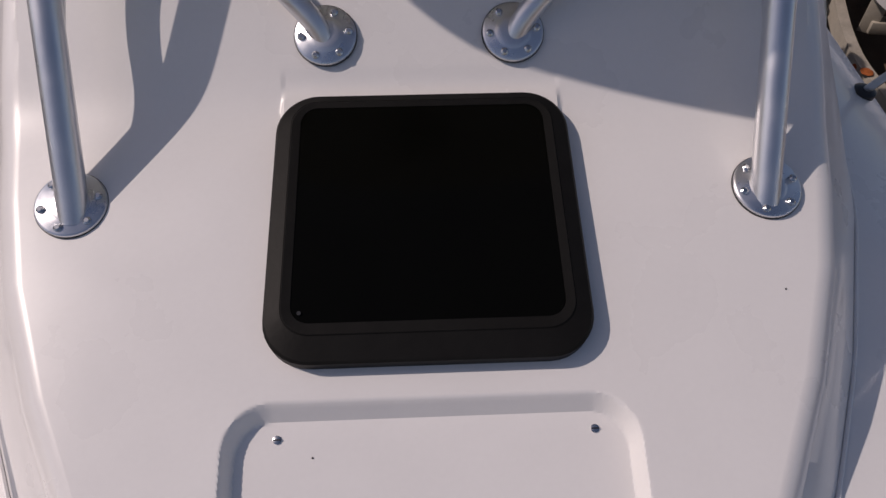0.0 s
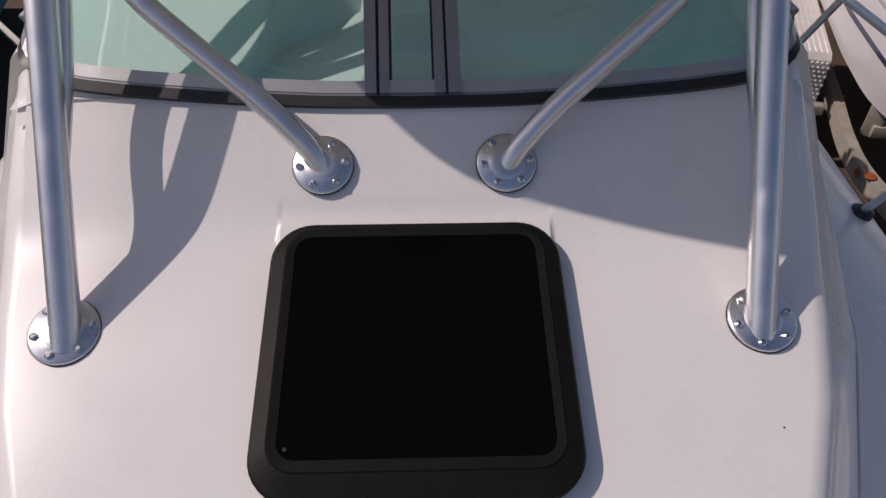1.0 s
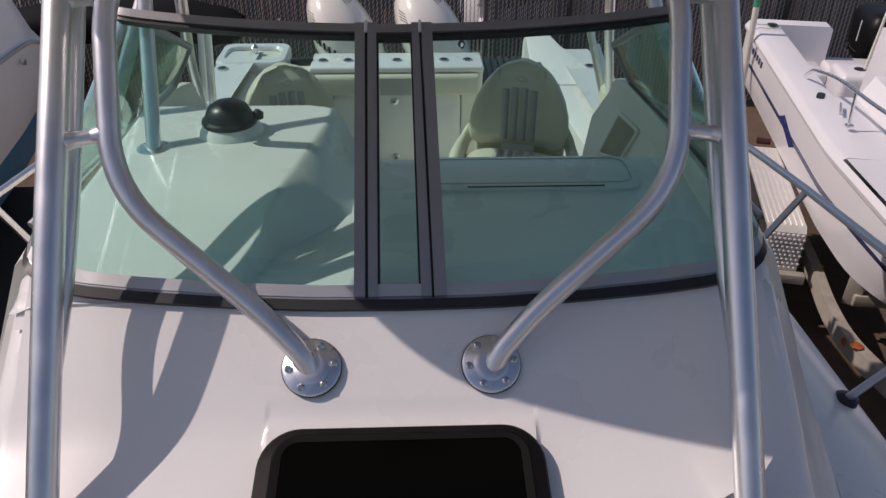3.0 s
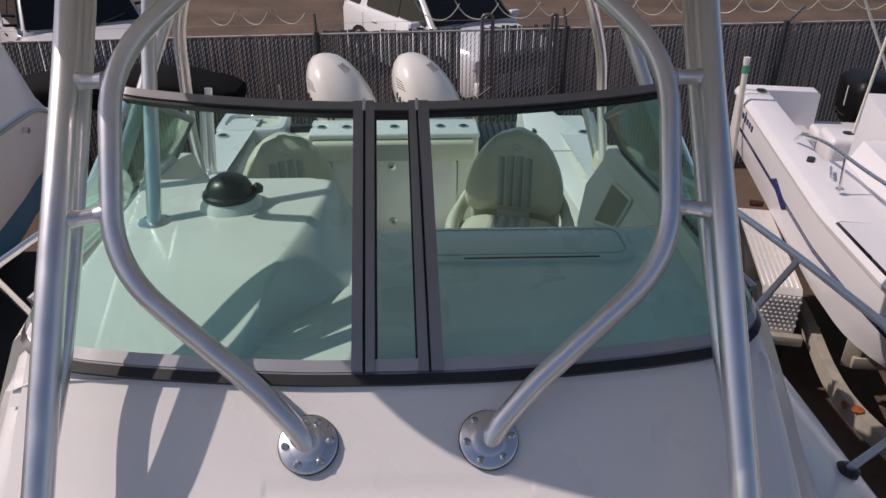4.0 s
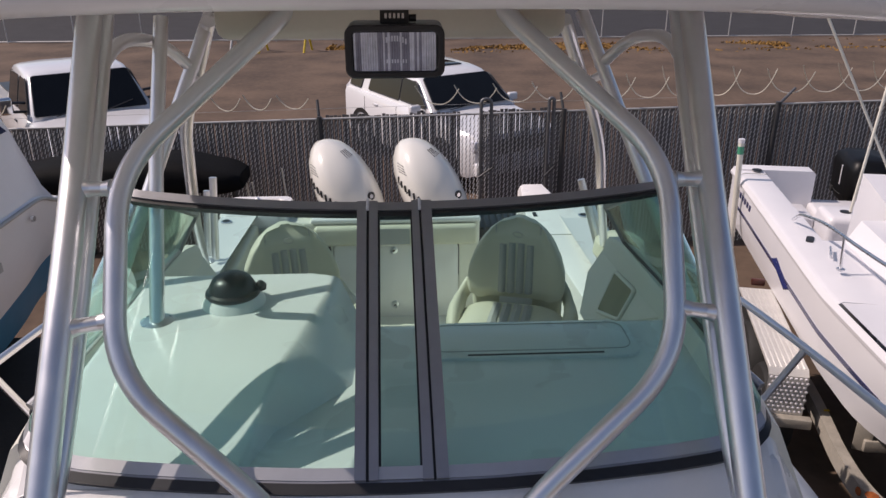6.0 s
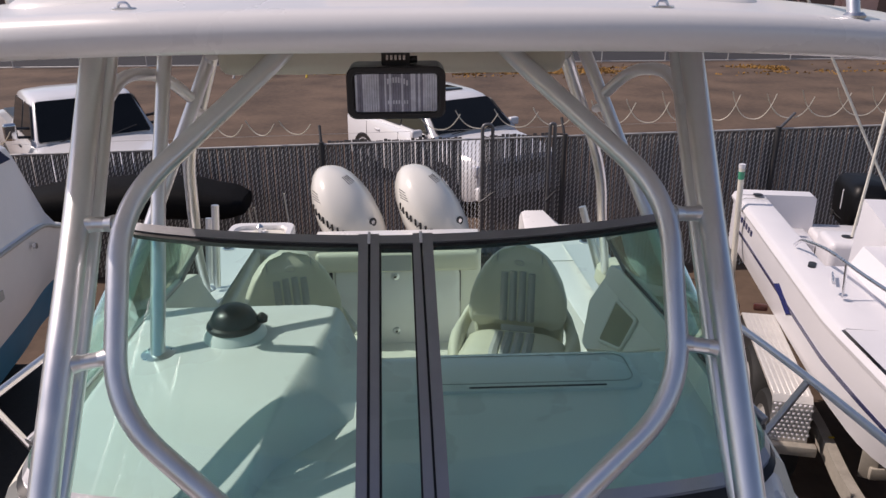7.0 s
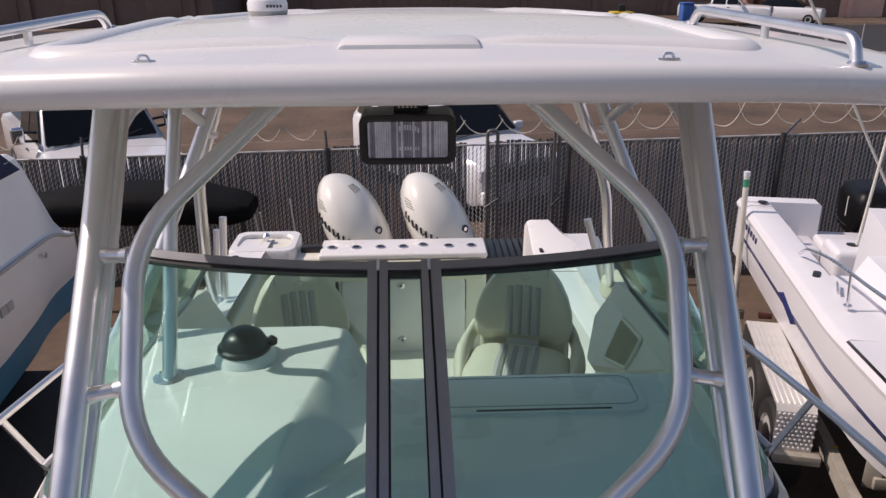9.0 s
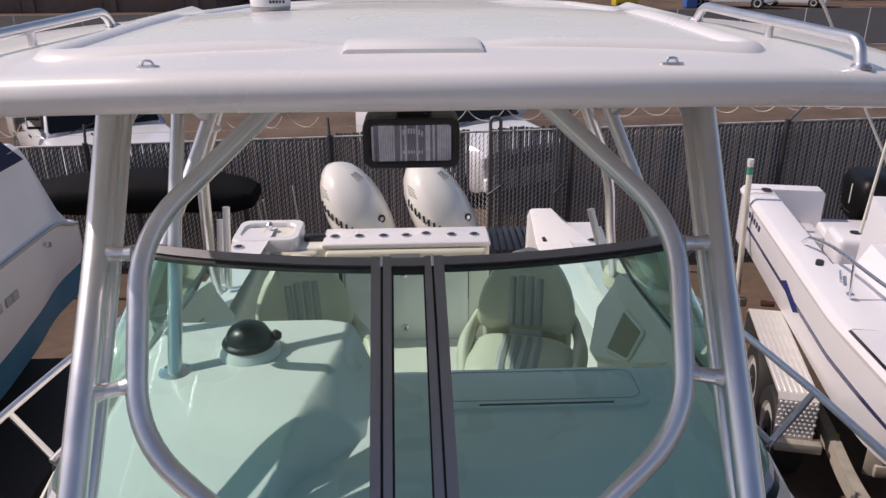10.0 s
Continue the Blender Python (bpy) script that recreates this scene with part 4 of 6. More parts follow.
# ---- outboard motors ----
def outboard(x, y, mtl, label, group, lean=0.34, size=1.0, turn=0.0):
    ob = thing("outboard_motor", label, "outboard motor", group, (x, y, 1.72))
    rings = []
    P = [(0.0, 0.215, 0.25), (0.10, 0.248, 0.33), (0.25, 0.26, 0.37), (0.40, 0.247, 0.365), (0.51, 0.212, 0.32), (0.595, 0.162, 0.25), (0.645, 0.112, 0.17), (0.672, 0.05, 0.08), (0.678, 0.005, 0.01)]
    for h, w, d in P:
        sh = lean * (0.35 - h)
        ring = []
        for k in range(32):
            a = 2 * math.pi * k / 32
            c, s_ = math.cos(a), math.sin(a)
            ring.append((sh + w * abs(c) ** 0.8 * (1 if c > 0 else -1), 0.12 * h + d * abs(s_) ** 0.8 * (1 if s_ > 0 else -1), h))
        rings.append(ring)
    cowl = part("cowl", loft(rings), mtl, ob, "", 60)
    part("midsection", rbox(-0.10, 0.22, -0.22, 0.18, -0.55, 0.02, 0.04, 3), mtl, ob)
    part("clamp_bracket", rbox(-0.12, 0.20, -0.36, -0.2, -0.45, -0.1, 0.02), PLASTIC, ob)
    part("gearcase", rbox(-0.03, 0.09, -0.2, 0.25, -1.05, -0.5, 0.03), mtl, ob)
    part("propeller", put(lathe([(0.07, 0), (0.06, 0.14), (0.02, 0.18)], 20), pose(0.03, 0.24, -0.95, -90, 0, 0)), STEEL, ob)
    ob.rotation_euler = (0, 0, radians(turn))
    return ob, cowl


for i, x in enumerate((-0.50, 0.17)):
    ob, cowl = outboard(x, 5.92, ENGINE, "tall white outboard motor with black lettering strokes", "outboard motors")
    # air slots near the top and at the side, slanted script strokes, round badge
    def on_cowl(h, a, out=0.003):
        P = [(0.0, 0.215, 0.25), (0.10, 0.248, 0.33), (0.25, 0.26, 0.37), (0.40, 0.247, 0.365), (0.51, 0.212, 0.32), (0.595, 0.162, 0.25), (0.645, 0.112, 0.17)]
        w, d = lerp([(p[0], p[1]) for p in P], h), lerp([(p[0], p[2]) for p in P], h)
        c, s_ = math.cos(a), math.sin(a)
        return Vector((0.34 * (0.35 - h) + (w + out) * abs(c) ** 0.8 * (1 if c > 0 else -1), 0.12 * h + (d + out) * abs(s_) ** 0.8 * (1 if s_ > 0 else -1), h))
    for k in range(4):
        part("air_slot", tube([on_cowl(0.635, radians(-58 + 9 * k)), on_cowl(0.59, radians(-54 + 9 * k))], 0.003, n=6), PLASTIC, cowl)
        part("air_slot", tube([on_cowl(0.535 - 0.018 * k, radians(-160 + 2 * k)), on_cowl(0.528 - 0.018 * k, radians(-138 + 2 * k))], 0.0028, n=6), PLASTIC, cowl)
    for k in range(8):
        a0 = -160 + 8.0 * k
        h0 = 0.385 - 0.022 * k
        part("script_stroke", tube([on_cowl(h0, radians(a0)), on_cowl(h0 + 0.052, radians(a0 + 3))], 0.0085, n=6), PLASTIC, cowl, "black lettering stroke")
        if k % 2:
            part("script_stroke", tube([on_cowl(h0 + 0.012, radians(a0 - 7)), on_cowl(h0 + 0.038, radians(a0 + 3))], 0.006, n=6), PLASTIC, cowl)
    p = on_cowl(0.315, radians(-52), 0.002)
    badge = part("badge", put(lathe([(0.034, 0), (0.034, 0.004), (0.028, 0.006)], 24), frame_on(p, (0.5, -0.85, 0.1), (0, 0, 1))), PLASTIC, cowl, "round black badge")
    part("badge_face", put(lathe([(0.016, 0.005), (0.016, 0.008)], 20), frame_on(p, (0.5, -0.85, 0.1), (0, 0, 1))), CHROME, badge)
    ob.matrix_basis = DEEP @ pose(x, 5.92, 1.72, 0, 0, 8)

# ---- bow rails of the boat ----
for s in (-1, 1):
    rail = thing("bow_rail", "aluminium side rail on slanted posts along the side deck", "rail", "bow rails")
    rt = lambda y: Vector((s * lerp([(0.2, 1.05), (1.0, 1.30), (1.83, 1.42), (2.4, 1.42), (2.9, 1.40)], y), y, lerp([(0.2, 2.70), (1.83, 2.60), (2.4, 2.535), (2.85, 2.485)], y)))
    part("top_rail", tube([rt(0.2 + 0.15 * i) for i in range(18)] + [(s * 1.395, 3.1, 2.45), (s * 1.38, 3.5, 2.38), (s * 1.34, 3.75, 2.12)], 0.0145, n=14), ALU, rail)
    for yb, yt in ((1.72, 1.55), (2.50, 2.42), (1.0, 0.85)):
        b = Vector((s * (lerp(OUTER, yb) - 0.06), yb, 2.205))
        part("post", tube([b, rt(yt)], 0.0125, n=12), ALU, rail)
        part("post_foot", put(lathe([(0.034, -0.01), (0.034, 0.006), (0.018, 0.016)], 20), pose(*b)), PLASTIC, rail, "black post foot")

# trailer under the boat
tr = thing("boat_trailer", "galvanised bunk trailer under the fishing boat", "trailer", "boat trailers")
for s in (-1, 1):
    x0, x1 = sorted((s * 0.55, s * 0.63))
    part("beam", rbox(x0, x1, -1.6, 5.6, 0.42, 0.56, 0.01), FRAME_ALU, tr)
    x0, x1 = sorted((s * 0.46, s * 0.58))
    part("bunk", rbox(x0, x1, 0.4, 5.2, 0.56, 0.86, 0.01), PLASTIC, tr)
    for y in (3.0, 3.9):
        part("wheel", put(lathe([(0.18, -0.09), (0.33, -0.1), (0.35, -0.05), (0.35, 0.05), (0.33, 0.1), (0.18, 0.09)], 32), pose(s * 0.92, y, 0.35, 0, 90, 0)), TYRE, tr)
part("cross_beam", rbox(-0.95, 0.95, 3.40, 3.5, 0.36, 0.46, 0.01), FRAME_ALU, tr)

# ---- wheels and cars ----
def wheel(parent, p, axis_turn, r=0.37, w=0.24):
    m = Matrix.Translation(p) @ pose(0, 0, 0, 0, 90, axis_turn)
    ob = part("wheel", put(lathe([(r * 0.62, -w / 2), (r * 0.93, -w / 2), (r, -w * 0.33), (r, w * 0.33), (r * 0.93, w / 2), (r * 0.62, w / 2)], 32, caps=False), m), TYRE, parent)
    rim = part("rim", put(lathe([(0.05, -w * 0.5), (r * 0.56, -w * 0.42), (r * 0.62, -w * 0.51), (r * 0.62, w * 0.51), (r * 0.56, w * 0.42), (0.05, w * 0.5)], 32), m), RIM, ob, "pale steel rim")
    for side in (-1, 1):
        part("hub", put(lathe([(r * 0.40, 0), (r * 0.36, 0.006), (r * 0.16, 0.010), (r * 0.14, 0.03), (r * 0.02, 0.034)] if side > 0 else [(r * 0.02, -0.034), (r * 0.14, -0.03), (r * 0.16, -0.010), (r * 0.36, -0.006), (r * 0.40, 0)], 24), m @ pose(0, 0, side * w * 0.46)), GRILLE, rim, "dark hub")
    return ob


def car_body(stations, n=12):
    """Loft of rounded cross sections (y, half width, z low, z high, shoulder)."""
    rings = []
    for y, w, z0, z1, tw in stations:
        r = min(0.10, (z1 - z0) * 0.3)
        ring = []
        for s in (1, -1):
            seq = [(w * 0.96, z0), (w, z0 + r), (w, (z0 + z1) * 0.5), (w * 0.995, z1 - r * 1.2), (tw + (w - tw) * 0.4, z1 - r * 0.3), (tw * 0.7, z1), (tw * 0.3, z1 + 0.01)]
            seq = [(s * x, y, z) for x, z in seq]
            ring += seq if s == 1 else seq[::-1]
        rings.append(ring)
    return loft(rings)


def glazing(ob, name, pts, label="", lift=0.006):
    """A pane a little proud of the body, with a thin black rubber edge round it."""
    a = [Vector(p) for p in pts]
    nrm = (a[1] - a[0]).cross(a[2] - a[0]).normalized()
    line = rounded(a + a[:2], 0.05, 4)[1:-1]
    pane = part(name, panel([p + nrm * lift for p in line[:-1]], nrm, 0.008), CARGLASS, ob, label)
    part("rubber_edge", tube([p + nrm * lift for p in line], 0.011, n=6), BLACK, pane)
    return pane


def suv(at, turn):
    ob = thing("suv", "white boxy sport utility vehicle with dark windows, parked behind the fence", "car")
    # front towards -y
    part("body", car_body([(-2.26, 0.66, 0.45, 0.86, 0.58), (-2.22, 0.82, 0.36, 0.97, 0.70), (-2.05, 0.90, 0.30, 1.03, 0.76), (-1.6, 0.93, 0.28, 1.075, 0.78), (-1.15, 0.94, 0.28, 1.11, 0.80), (-0.95, 0.94, 0.28, 1.145, 0.83),
                           (0.5, 0.945, 0.28, 1.165, 0.88), (1.8, 0.94, 0.28, 1.18, 0.88), (2.10, 0.92, 0.32, 1.16, 0.86), (2.18, 0.84, 0.42, 1.08, 0.74)]), CARPAINT, ob)
    rings = []
    for yb, y, w, z in ((-1.02, -0.98, 0.84, 1.18), (-0.90, -0.42, 0.735, 1.60), (-0.75, -0.22, 0.74, 1.665), (0.0, 0.1, 0.75, 1.70), (0.8, 0.8, 0.755, 1.72), (1.5, 1.5, 0.75, 1.71), (1.95, 1.80, 0.745, 1.67), (2.06, 1.92, 0.76, 1.58), (2.12, 2.10, 0.84, 1.17)):
        ring = []
        for s in (-1, 1):
            half = [(s * 0.875, yb, 1.12), (s * (w + 0.055), y, 1.12 + (z - 1.12) * 0.5), (s * w, y, z - 0.05), (s * (w - 0.03), y, z - 0.018), (s * (w - 0.09), y, z), (s * w * 0.5, y, z + 0.022)]
            ring += half if s < 0 else half[::-1]
        rings.append(ring)
    part("cabin", loft(rings), CARPAINT, ob, "", 50)
    glazing(ob, "windscreen", [(-0.78, -1.005, 1.185), (0.78, -1.005, 1.185), (0.665, -0.425, 1.608), (-0.665, -0.425, 1.608)], "dark windscreen", 0.014)
    for k in range(2):
        part("wiper", tube([(-0.5 + 0.6 * k, -1.04, 1.17), (0.02 + 0.6 * k, -0.985, 1.215)], 0.008, n=6), PLASTIC, ob)
    for s in (-1, 1):
        lean = lambda y, z: (s * (0.874 - 0.128 * (z - 1.12) / 0.55), y, z)
        for y0, y1, u0, u1, name in ((-0.86, 0.03, -0.40, 0.03, "front_window"), (0.06, 1.21, 0.06, 1.12, "rear_window"), (1.50, 1.97, 1.42, 1.80, "quarter_window")):
            pts = [lean(y0, 1.185), lean(y1, 1.20), lean(u1, 1.585), lean(u0, 1.57)]
            glazing(ob, name, pts if s == 1 else pts[::-1], "dark side window", 0.010)
        mirror = part("mirror", rbox(*sorted((s * 0.93, s * 1.13)), -0.80, -0.69, 1.12, 1.26, 0.035, 4), CARPAINT, ob)
        part("mirror_stalk", rbox(*sorted((s * 0.86, s * 0.97)), -0.77, -0.72, 1.12, 1.16, 0.01), PLASTIC, mirror)
        for y in (-0.42, 0.72):
            part("door_handle", rbox(*sorted((s * 0.935, s * 0.962)), y, y + 0.17, 0.98, 1.01, 0.008), CARPAINT, ob)
        for y in (-0.95, 0.05, 1.25):
            part("door_gap", tube([(s * 0.946, y, 0.42), (s * 0.950, y, 0.75), (s * 0.936, y, 1.08)], 0.004, n=5), PLASTIC, ob)
        part("headlight", rbox(*sorted((s * 0.56, s * 0.85)), -2.25, -2.08, 0.74, 0.92, 0.03, 3), LENS, ob, "clear headlight")
        for y in (-1.42, 1.36):
            wheel(ob, (s * 0.83, y, 0.37), 0)
            arch = [(math.cos(i * 0.2618), math.sin(i * 0.2618)) for i in range(24)]
            part("wheel_arch", put(ringplate([(0.455 * c, 0.455 * q) for c, q in arch], [(0.375 * c, 0.375 * q) for c, q in arch], -0.02, 0.02), pose(s * 0.938, y, 0.38, 0, 90, 0)), GRILLE, ob)
    grille = part("grille", rbox(-0.50, 0.50, -2.285, -2.22, 0.66, 0.90, 0.015), GRILLE, ob, "dark slatted grille")
    for k in range(3):
        part("grille_bar", rbox(-0.49, 0.49, -2.297, -2.28, 0.70 + 0.07 * k, 0.722 + 0.07 * k, 0.004), CHROME, grille)
    part("bumper", rbox(-0.84, 0.84, -2.32, -2.15, 0.34, 0.58, 0.05, 3), CARPAINT, ob)
    part("sunroof", rbox(-0.43, 0.43, 0.0, 0.52, 1.715, 1.736, 0.006), CARGLASS, ob, "dark glass sunroof")
    ob.matrix_basis = pose(at[0], at[1], 0, 0, 0, turn)
    return ob


suv((0.62, 13.89), 30.5)


def pickup(at, turn, label="white full-size pickup truck with dark windows, parked behind the fence"):
    ob = thing("pickup_truck", label, "truck")
    part("body", car_body([(-2.75, 0.75, 0.55, 1.05, 0.65), (-2.70, 0.93, 0.45, 1.14, 0.78), (-2.4, 0.98, 0.40, 1.19, 0.82), (-1.25, 1.0, 0.40, 1.25, 0.85), (0.93, 1.0, 0.40, 1.28, 0.90), (0.97, 1.0, 0.45, 1.26, 0.9), (2.85, 0.99, 0.5, 1.26, 0.9), (2.9, 0.93, 0.55, 1.2, 0.8)]), CARPAINT, ob)
    rings = []
    for yb, y, w, z in ((-1.15, -1.12, 0.90, 1.27), (-1.0, -0.62, 0.775, 1.83), (-0.8, -0.42, 0.78, 1.895), (0.0, 0.0, 0.785, 1.925), (0.5, 0.5, 0.78, 1.92), (0.86, 0.78, 0.775, 1.87), (0.93, 0.91, 0.89, 1.27)):
        ring = []
        for s in (-1, 1):
            half = [(s * 0.93, yb, 1.22), (s * (w + 0.065), y, 1.22 + (z - 1.22) * 0.5), (s * w, y, z - 0.06), (s * (w - 0.03), y, z - 0.02), (s * (w - 0.10), y, z), (s * w * 0.5, y, z + 0.02)]
            ring += half if s < 0 else half[::-1]
        rings.append(ring)
    part("cab", loft(rings), CARPAINT, ob, "", 50)
    glazing(ob, "windscreen", [(-0.85, -1.14, 1.285), (0.85, -1.14, 1.285), (0.73, -0.64, 1.835), (-0.73, -0.64, 1.835)], "dark windscreen", 0.016)
    for s in (-1, 1):
        lean = lambda y, z: (s * (0.928 - 0.146 * (z - 1.22) / 0.62), y, z)
        for y0, y1, u0, u1 in ((-0.98, -0.13, -0.58, -0.13), (-0.02, 0.76, -0.02, 0.68)):
            pts = [lean(y0, 1.29), lean(y1, 1.29), lean(u1, 1.80), lean(u0, 1.80)]
            glazing(ob, "side_window", pts if s == 1 else pts[::-1], "", 0.010)
        m = part("mirror", rbox(*sorted((s * 1.08, s * 1.27)), -0.90, -0.80, 1.33, 1.60, 0.04, 4), CHROME, ob, "large chrome towing mirror")
        for z in (1.36, 1.50):
            part("mirror_arm", tube([(s * 0.9, -0.80, z - 0.02), (s * 1.12, -0.84, z + 0.01)], 0.024, n=8), PLASTIC, m)
        part("mirror_glass", rbox(*sorted((s * 1.10, s * 1.25)), -0.802, -0.792, 1.36, 1.57, 0.004), CARGLASS, m)
        for y in (-0.30, 0.55):
            part("door_handle", rbox(*sorted((s * 0.995, s * 1.02)), y, y + 0.16, 1.10, 1.13, 0.008), PLASTIC, ob)
        part("headlight", rbox(*sorted((s * 0.62, s * 0.9)), -2.74, -2.6, 0.85, 1.06, 0.02), LENS, ob)
        for y in (-1.75, 1.85):
            wheel(ob, (s * 0.87, y, 0.40), 0, 0.40, 0.27)
    part("grille", rbox(-0.55, 0.55, -2.775, -2.7, 0.75, 1.06, 0.015), GRILLE, ob)
    part("bumper", rbox(-0.98, 0.98, -2.87, -2.68, 0.45, 0.68, 0.04, 3), CHROME, ob)
    part("load_bed", rbox(-0.80, 0.80, 1.1, 2.8, 1.22, 1.275, 0.0), PLASTIC, ob)
    for k in range(2):
        part("wiper", tube([(-0.55 + 0.7 * k, -1.17, 1.28), (-0.05 + 0.7 * k, -1.08, 1.40)], 0.010, n=6), PLASTIC, ob)
    part("washer_nozzle", rbox(-0.30, -0.27, -1.45, -1.40, 1.262, 1.285, 0.005), PLASTIC, ob)
    ob.matrix_basis = pose(at[0], at[1], 0, 0, 0, turn)
    return ob


pickup((-5.68, 13.37), 34)
pickup((20.2, 50.5), 60, label="white pickup truck parked far off by the road")
far = thing("parked_van", "small white car parked far off by the road", "car")
part("body", car_body([(-2.1, 0.7, 0.4, 0.8, 0.6), (-2.0, 0.85, 0.3, 0.95, 0.7), (-1.0, 0.88, 0.28, 1.05, 0.75), (1.8, 0.88, 0.28, 1.1, 0.78), (2.1, 0.8, 0.4, 1.0, 0.7)]), CARPAINT, far)
part("cabin", loft([[(-w, y, 1.0), (-w + 0.12, y, z), (w - 0.12, y, z), (w, y, 1.0)] for y, w, z in ((-1.0, 0.8, 1.02), (-0.4, 0.78, 1.5), (1.3, 0.78, 1.52), (1.9, 0.8, 1.05))]), CARGLASS, far)
part("roof", rbox(-0.62, 0.62, -0.35, 1.3, 1.5, 1.56, 0.02), CARPAINT, far)
for s in (-1, 1):
    for y in (-1.3, 1.3):
        wheel(far, (s * 0.8, y, 0.32), 0, 0.32, 0.2)
far.matrix_basis = pose(24.6, 51.0, 0, 0, 0, 55)

# ---- fence ----
FY = 9.6
fence = thing("chain_link_fence", "grey chain-link fence with dark privacy slats and posts", "fence")
ftop = lambda x: 1.78 + 0.020 * (x + 1)
PITCH = 0.050
me = finish("slat", rbox(-0.0222, 0.0222, -0.004, 0.004, 0.0, 1.0, 0.0), SLAT)
rnd = random.Random(4)
for k in range(299):
    x = -6.55 + PITCH * k
    ragged = rnd.uniform(-0.005, 0.035) if -1.0 < x < 2.0 else rnd.uniform(-0.04, -0.02)
    m = Matrix.LocRotScale((x, FY, 0), Euler((0, radians(rnd.uniform(-0.15, 0.15)), radians(rnd.uniform(-4, 4)))), (rnd.uniform(0.95, 1.05), 1, ftop(x) + ragged))
    if 0.66 < x < 0.93:
        continue
    share("slat", me, m, fence)
bm = bmesh.new()
for xa, count in ((-9.4, 57), (8.40, 64)):
    for k in range(count):
        x = xa + PITCH * k
        h = ftop(x) - 0.03
        bm.faces.new([bm.verts.new(v) for v in ((x - 0.0175, FY, 0), (x + 0.0175, FY, 0), (x + 0.0175, FY, h), (x - 0.0175, FY, h))])
me = bpy.data.meshes.new("far_slats"); bm.to_mesh(me); bm.free(); me.materials.append(SLAT)
ob = new("far_slats", me); ob.parent = fence; tagged(ob, "grey privacy slats", kind="stuff")
# diamond mesh: each wire passes before one slat and behind the next
wires, faces = [], []
for k in range(int(20.9 / PITCH)):
    x0 = -9.38 + PITCH * (k + 0.5)
    h = ftop(x0) - 0.035
    for i in range(int(h / 0.066)):
        z = h - 0.066 * i - 0.033 * (k % 2)
        a, b, y = (x0 - 0.008, z - 0.054), (x0 + 0.008, z), FY - 0.012
        n = len(wires)
        wires += [(a[0] - 0.0070, y, a[1]), (b[0] - 0.0070, y, b[1]), (b[0], y - 0.006, b[1]), (a[0], y - 0.006, a[1]), (b[0] + 0.0070, y, b[1]), (a[0] + 0.0070, y, a[1])]
        faces += [(n, n + 1, n + 2, n + 3), (n + 3, n + 2, n + 4, n + 5)]
        n = len(wires)
        wires += [(b[0] - 0.005, y, b[1]), (b[0] + 0.005, y, b[1]), (b[0] + 0.012, FY + 0.010, b[1] + 0.014), (b[0] + 0.004, FY + 0.010, b[1] + 0.016)]
        faces.append((n, n + 1, n + 2, n + 3))
me = bpy.data.meshes.new("chain_link"); me.from_pydata(wires, [], faces); me.materials.append(MESH_WIRE)
ob = new("chain_link", me); ob.parent = fence; tagged(ob, "galvanised diamond wire mesh", kind="stuff")
part("top_rail", tube([(-9.4, FY - 0.02, ftop(-9.4) - 0.02), (11.6, FY - 0.02, ftop(11.6) - 0.02)], 0.013, n=10), WIRE, fence)
for x, h in ((-4.15, 0.22), (-1.1, 0.20), (1.98, 0.20), (4.73, 0.06), (7.9, 0.06), (-7.3, 0.2)):
    r = 0.032 if x < 3 else 0.037
    post = part("fence_post", tube([(x - 0.02, FY - 0.06, 0.0), (x, FY - 0.06, ftop(x) + 0.02)], r, n=14), POST, fence, "dark steel fence post")
    if x < 3:
        part("barb_arm", tube([(x, FY - 0.06, ftop(x) - 0.05), (x - 0.03, FY + 0.08, ftop(x) + h)], 0.018, n=8), POST, post)
    else:
        part("barb_arm", tube([(x, FY - 0.06, ftop(x) - 0.02), (x + 0.24, FY + 0.05, ftop(x) + 0.17)], 0.018, n=8), HOOP, post, "slanted galvanised barb arm")
for xa, pitch, count, h in ((2.35, 0.46, 14, 0.34), (-2.5, 0.42, 3, 0.16), (0.1, 0.50, 4, 0.22), (-7.2, 0.45, 5, 0.2)):
    coil = thing("razor_wire", "loose scalloped razor wire along the top of the fence", "razor wire", "razor wire coils")
    for k in range(count):
        hh, w = h * rnd.uniform(0.8, 1.1), pitch * rnd.uniform(0.95, 1.12)
        x0 = xa + pitch * k
        pts = []
        for i in range(15):
            u = i / 14
            pts.append((x0 + w * u, FY + 0.10 + 0.12 * math.cos(math.pi * u), ftop(x0) + 0.10 + hh * abs(2 * u - 1) ** 2.4))
        part("loop", tube(pts, 0.0070, n=5), RAZOR, coil)
part("strand", tube([(-9.3, FY + 0.05, ftop(-9) + 0.09), (3.9, FY + 0.05, ftop(4) + 0.09)], 0.002, n=5), WIRE, fence)
for x0, x1 in ((0.905, 1.03), (1.74, 1.80)):
    gate = thing("bent_pipe_stand", "grey steel pipe bent to a hoop before the fence", "pipe stand", "pipe hoops")
    part("hoop", tube([(x0, 9.3, 0.0), (x0, 9.3, 2.04), (x1, 9.3, 2.04), (x1 + 0.02, 9.3, 0.0)], 0.022, 0.06, 10), HOOP, gate)
    part("clamp", tube([(x0 - 0.03, 9.27, 1.05), (x1 + 0.05, 9.27, 1.2)], 0.014, n=8), POST, gate)

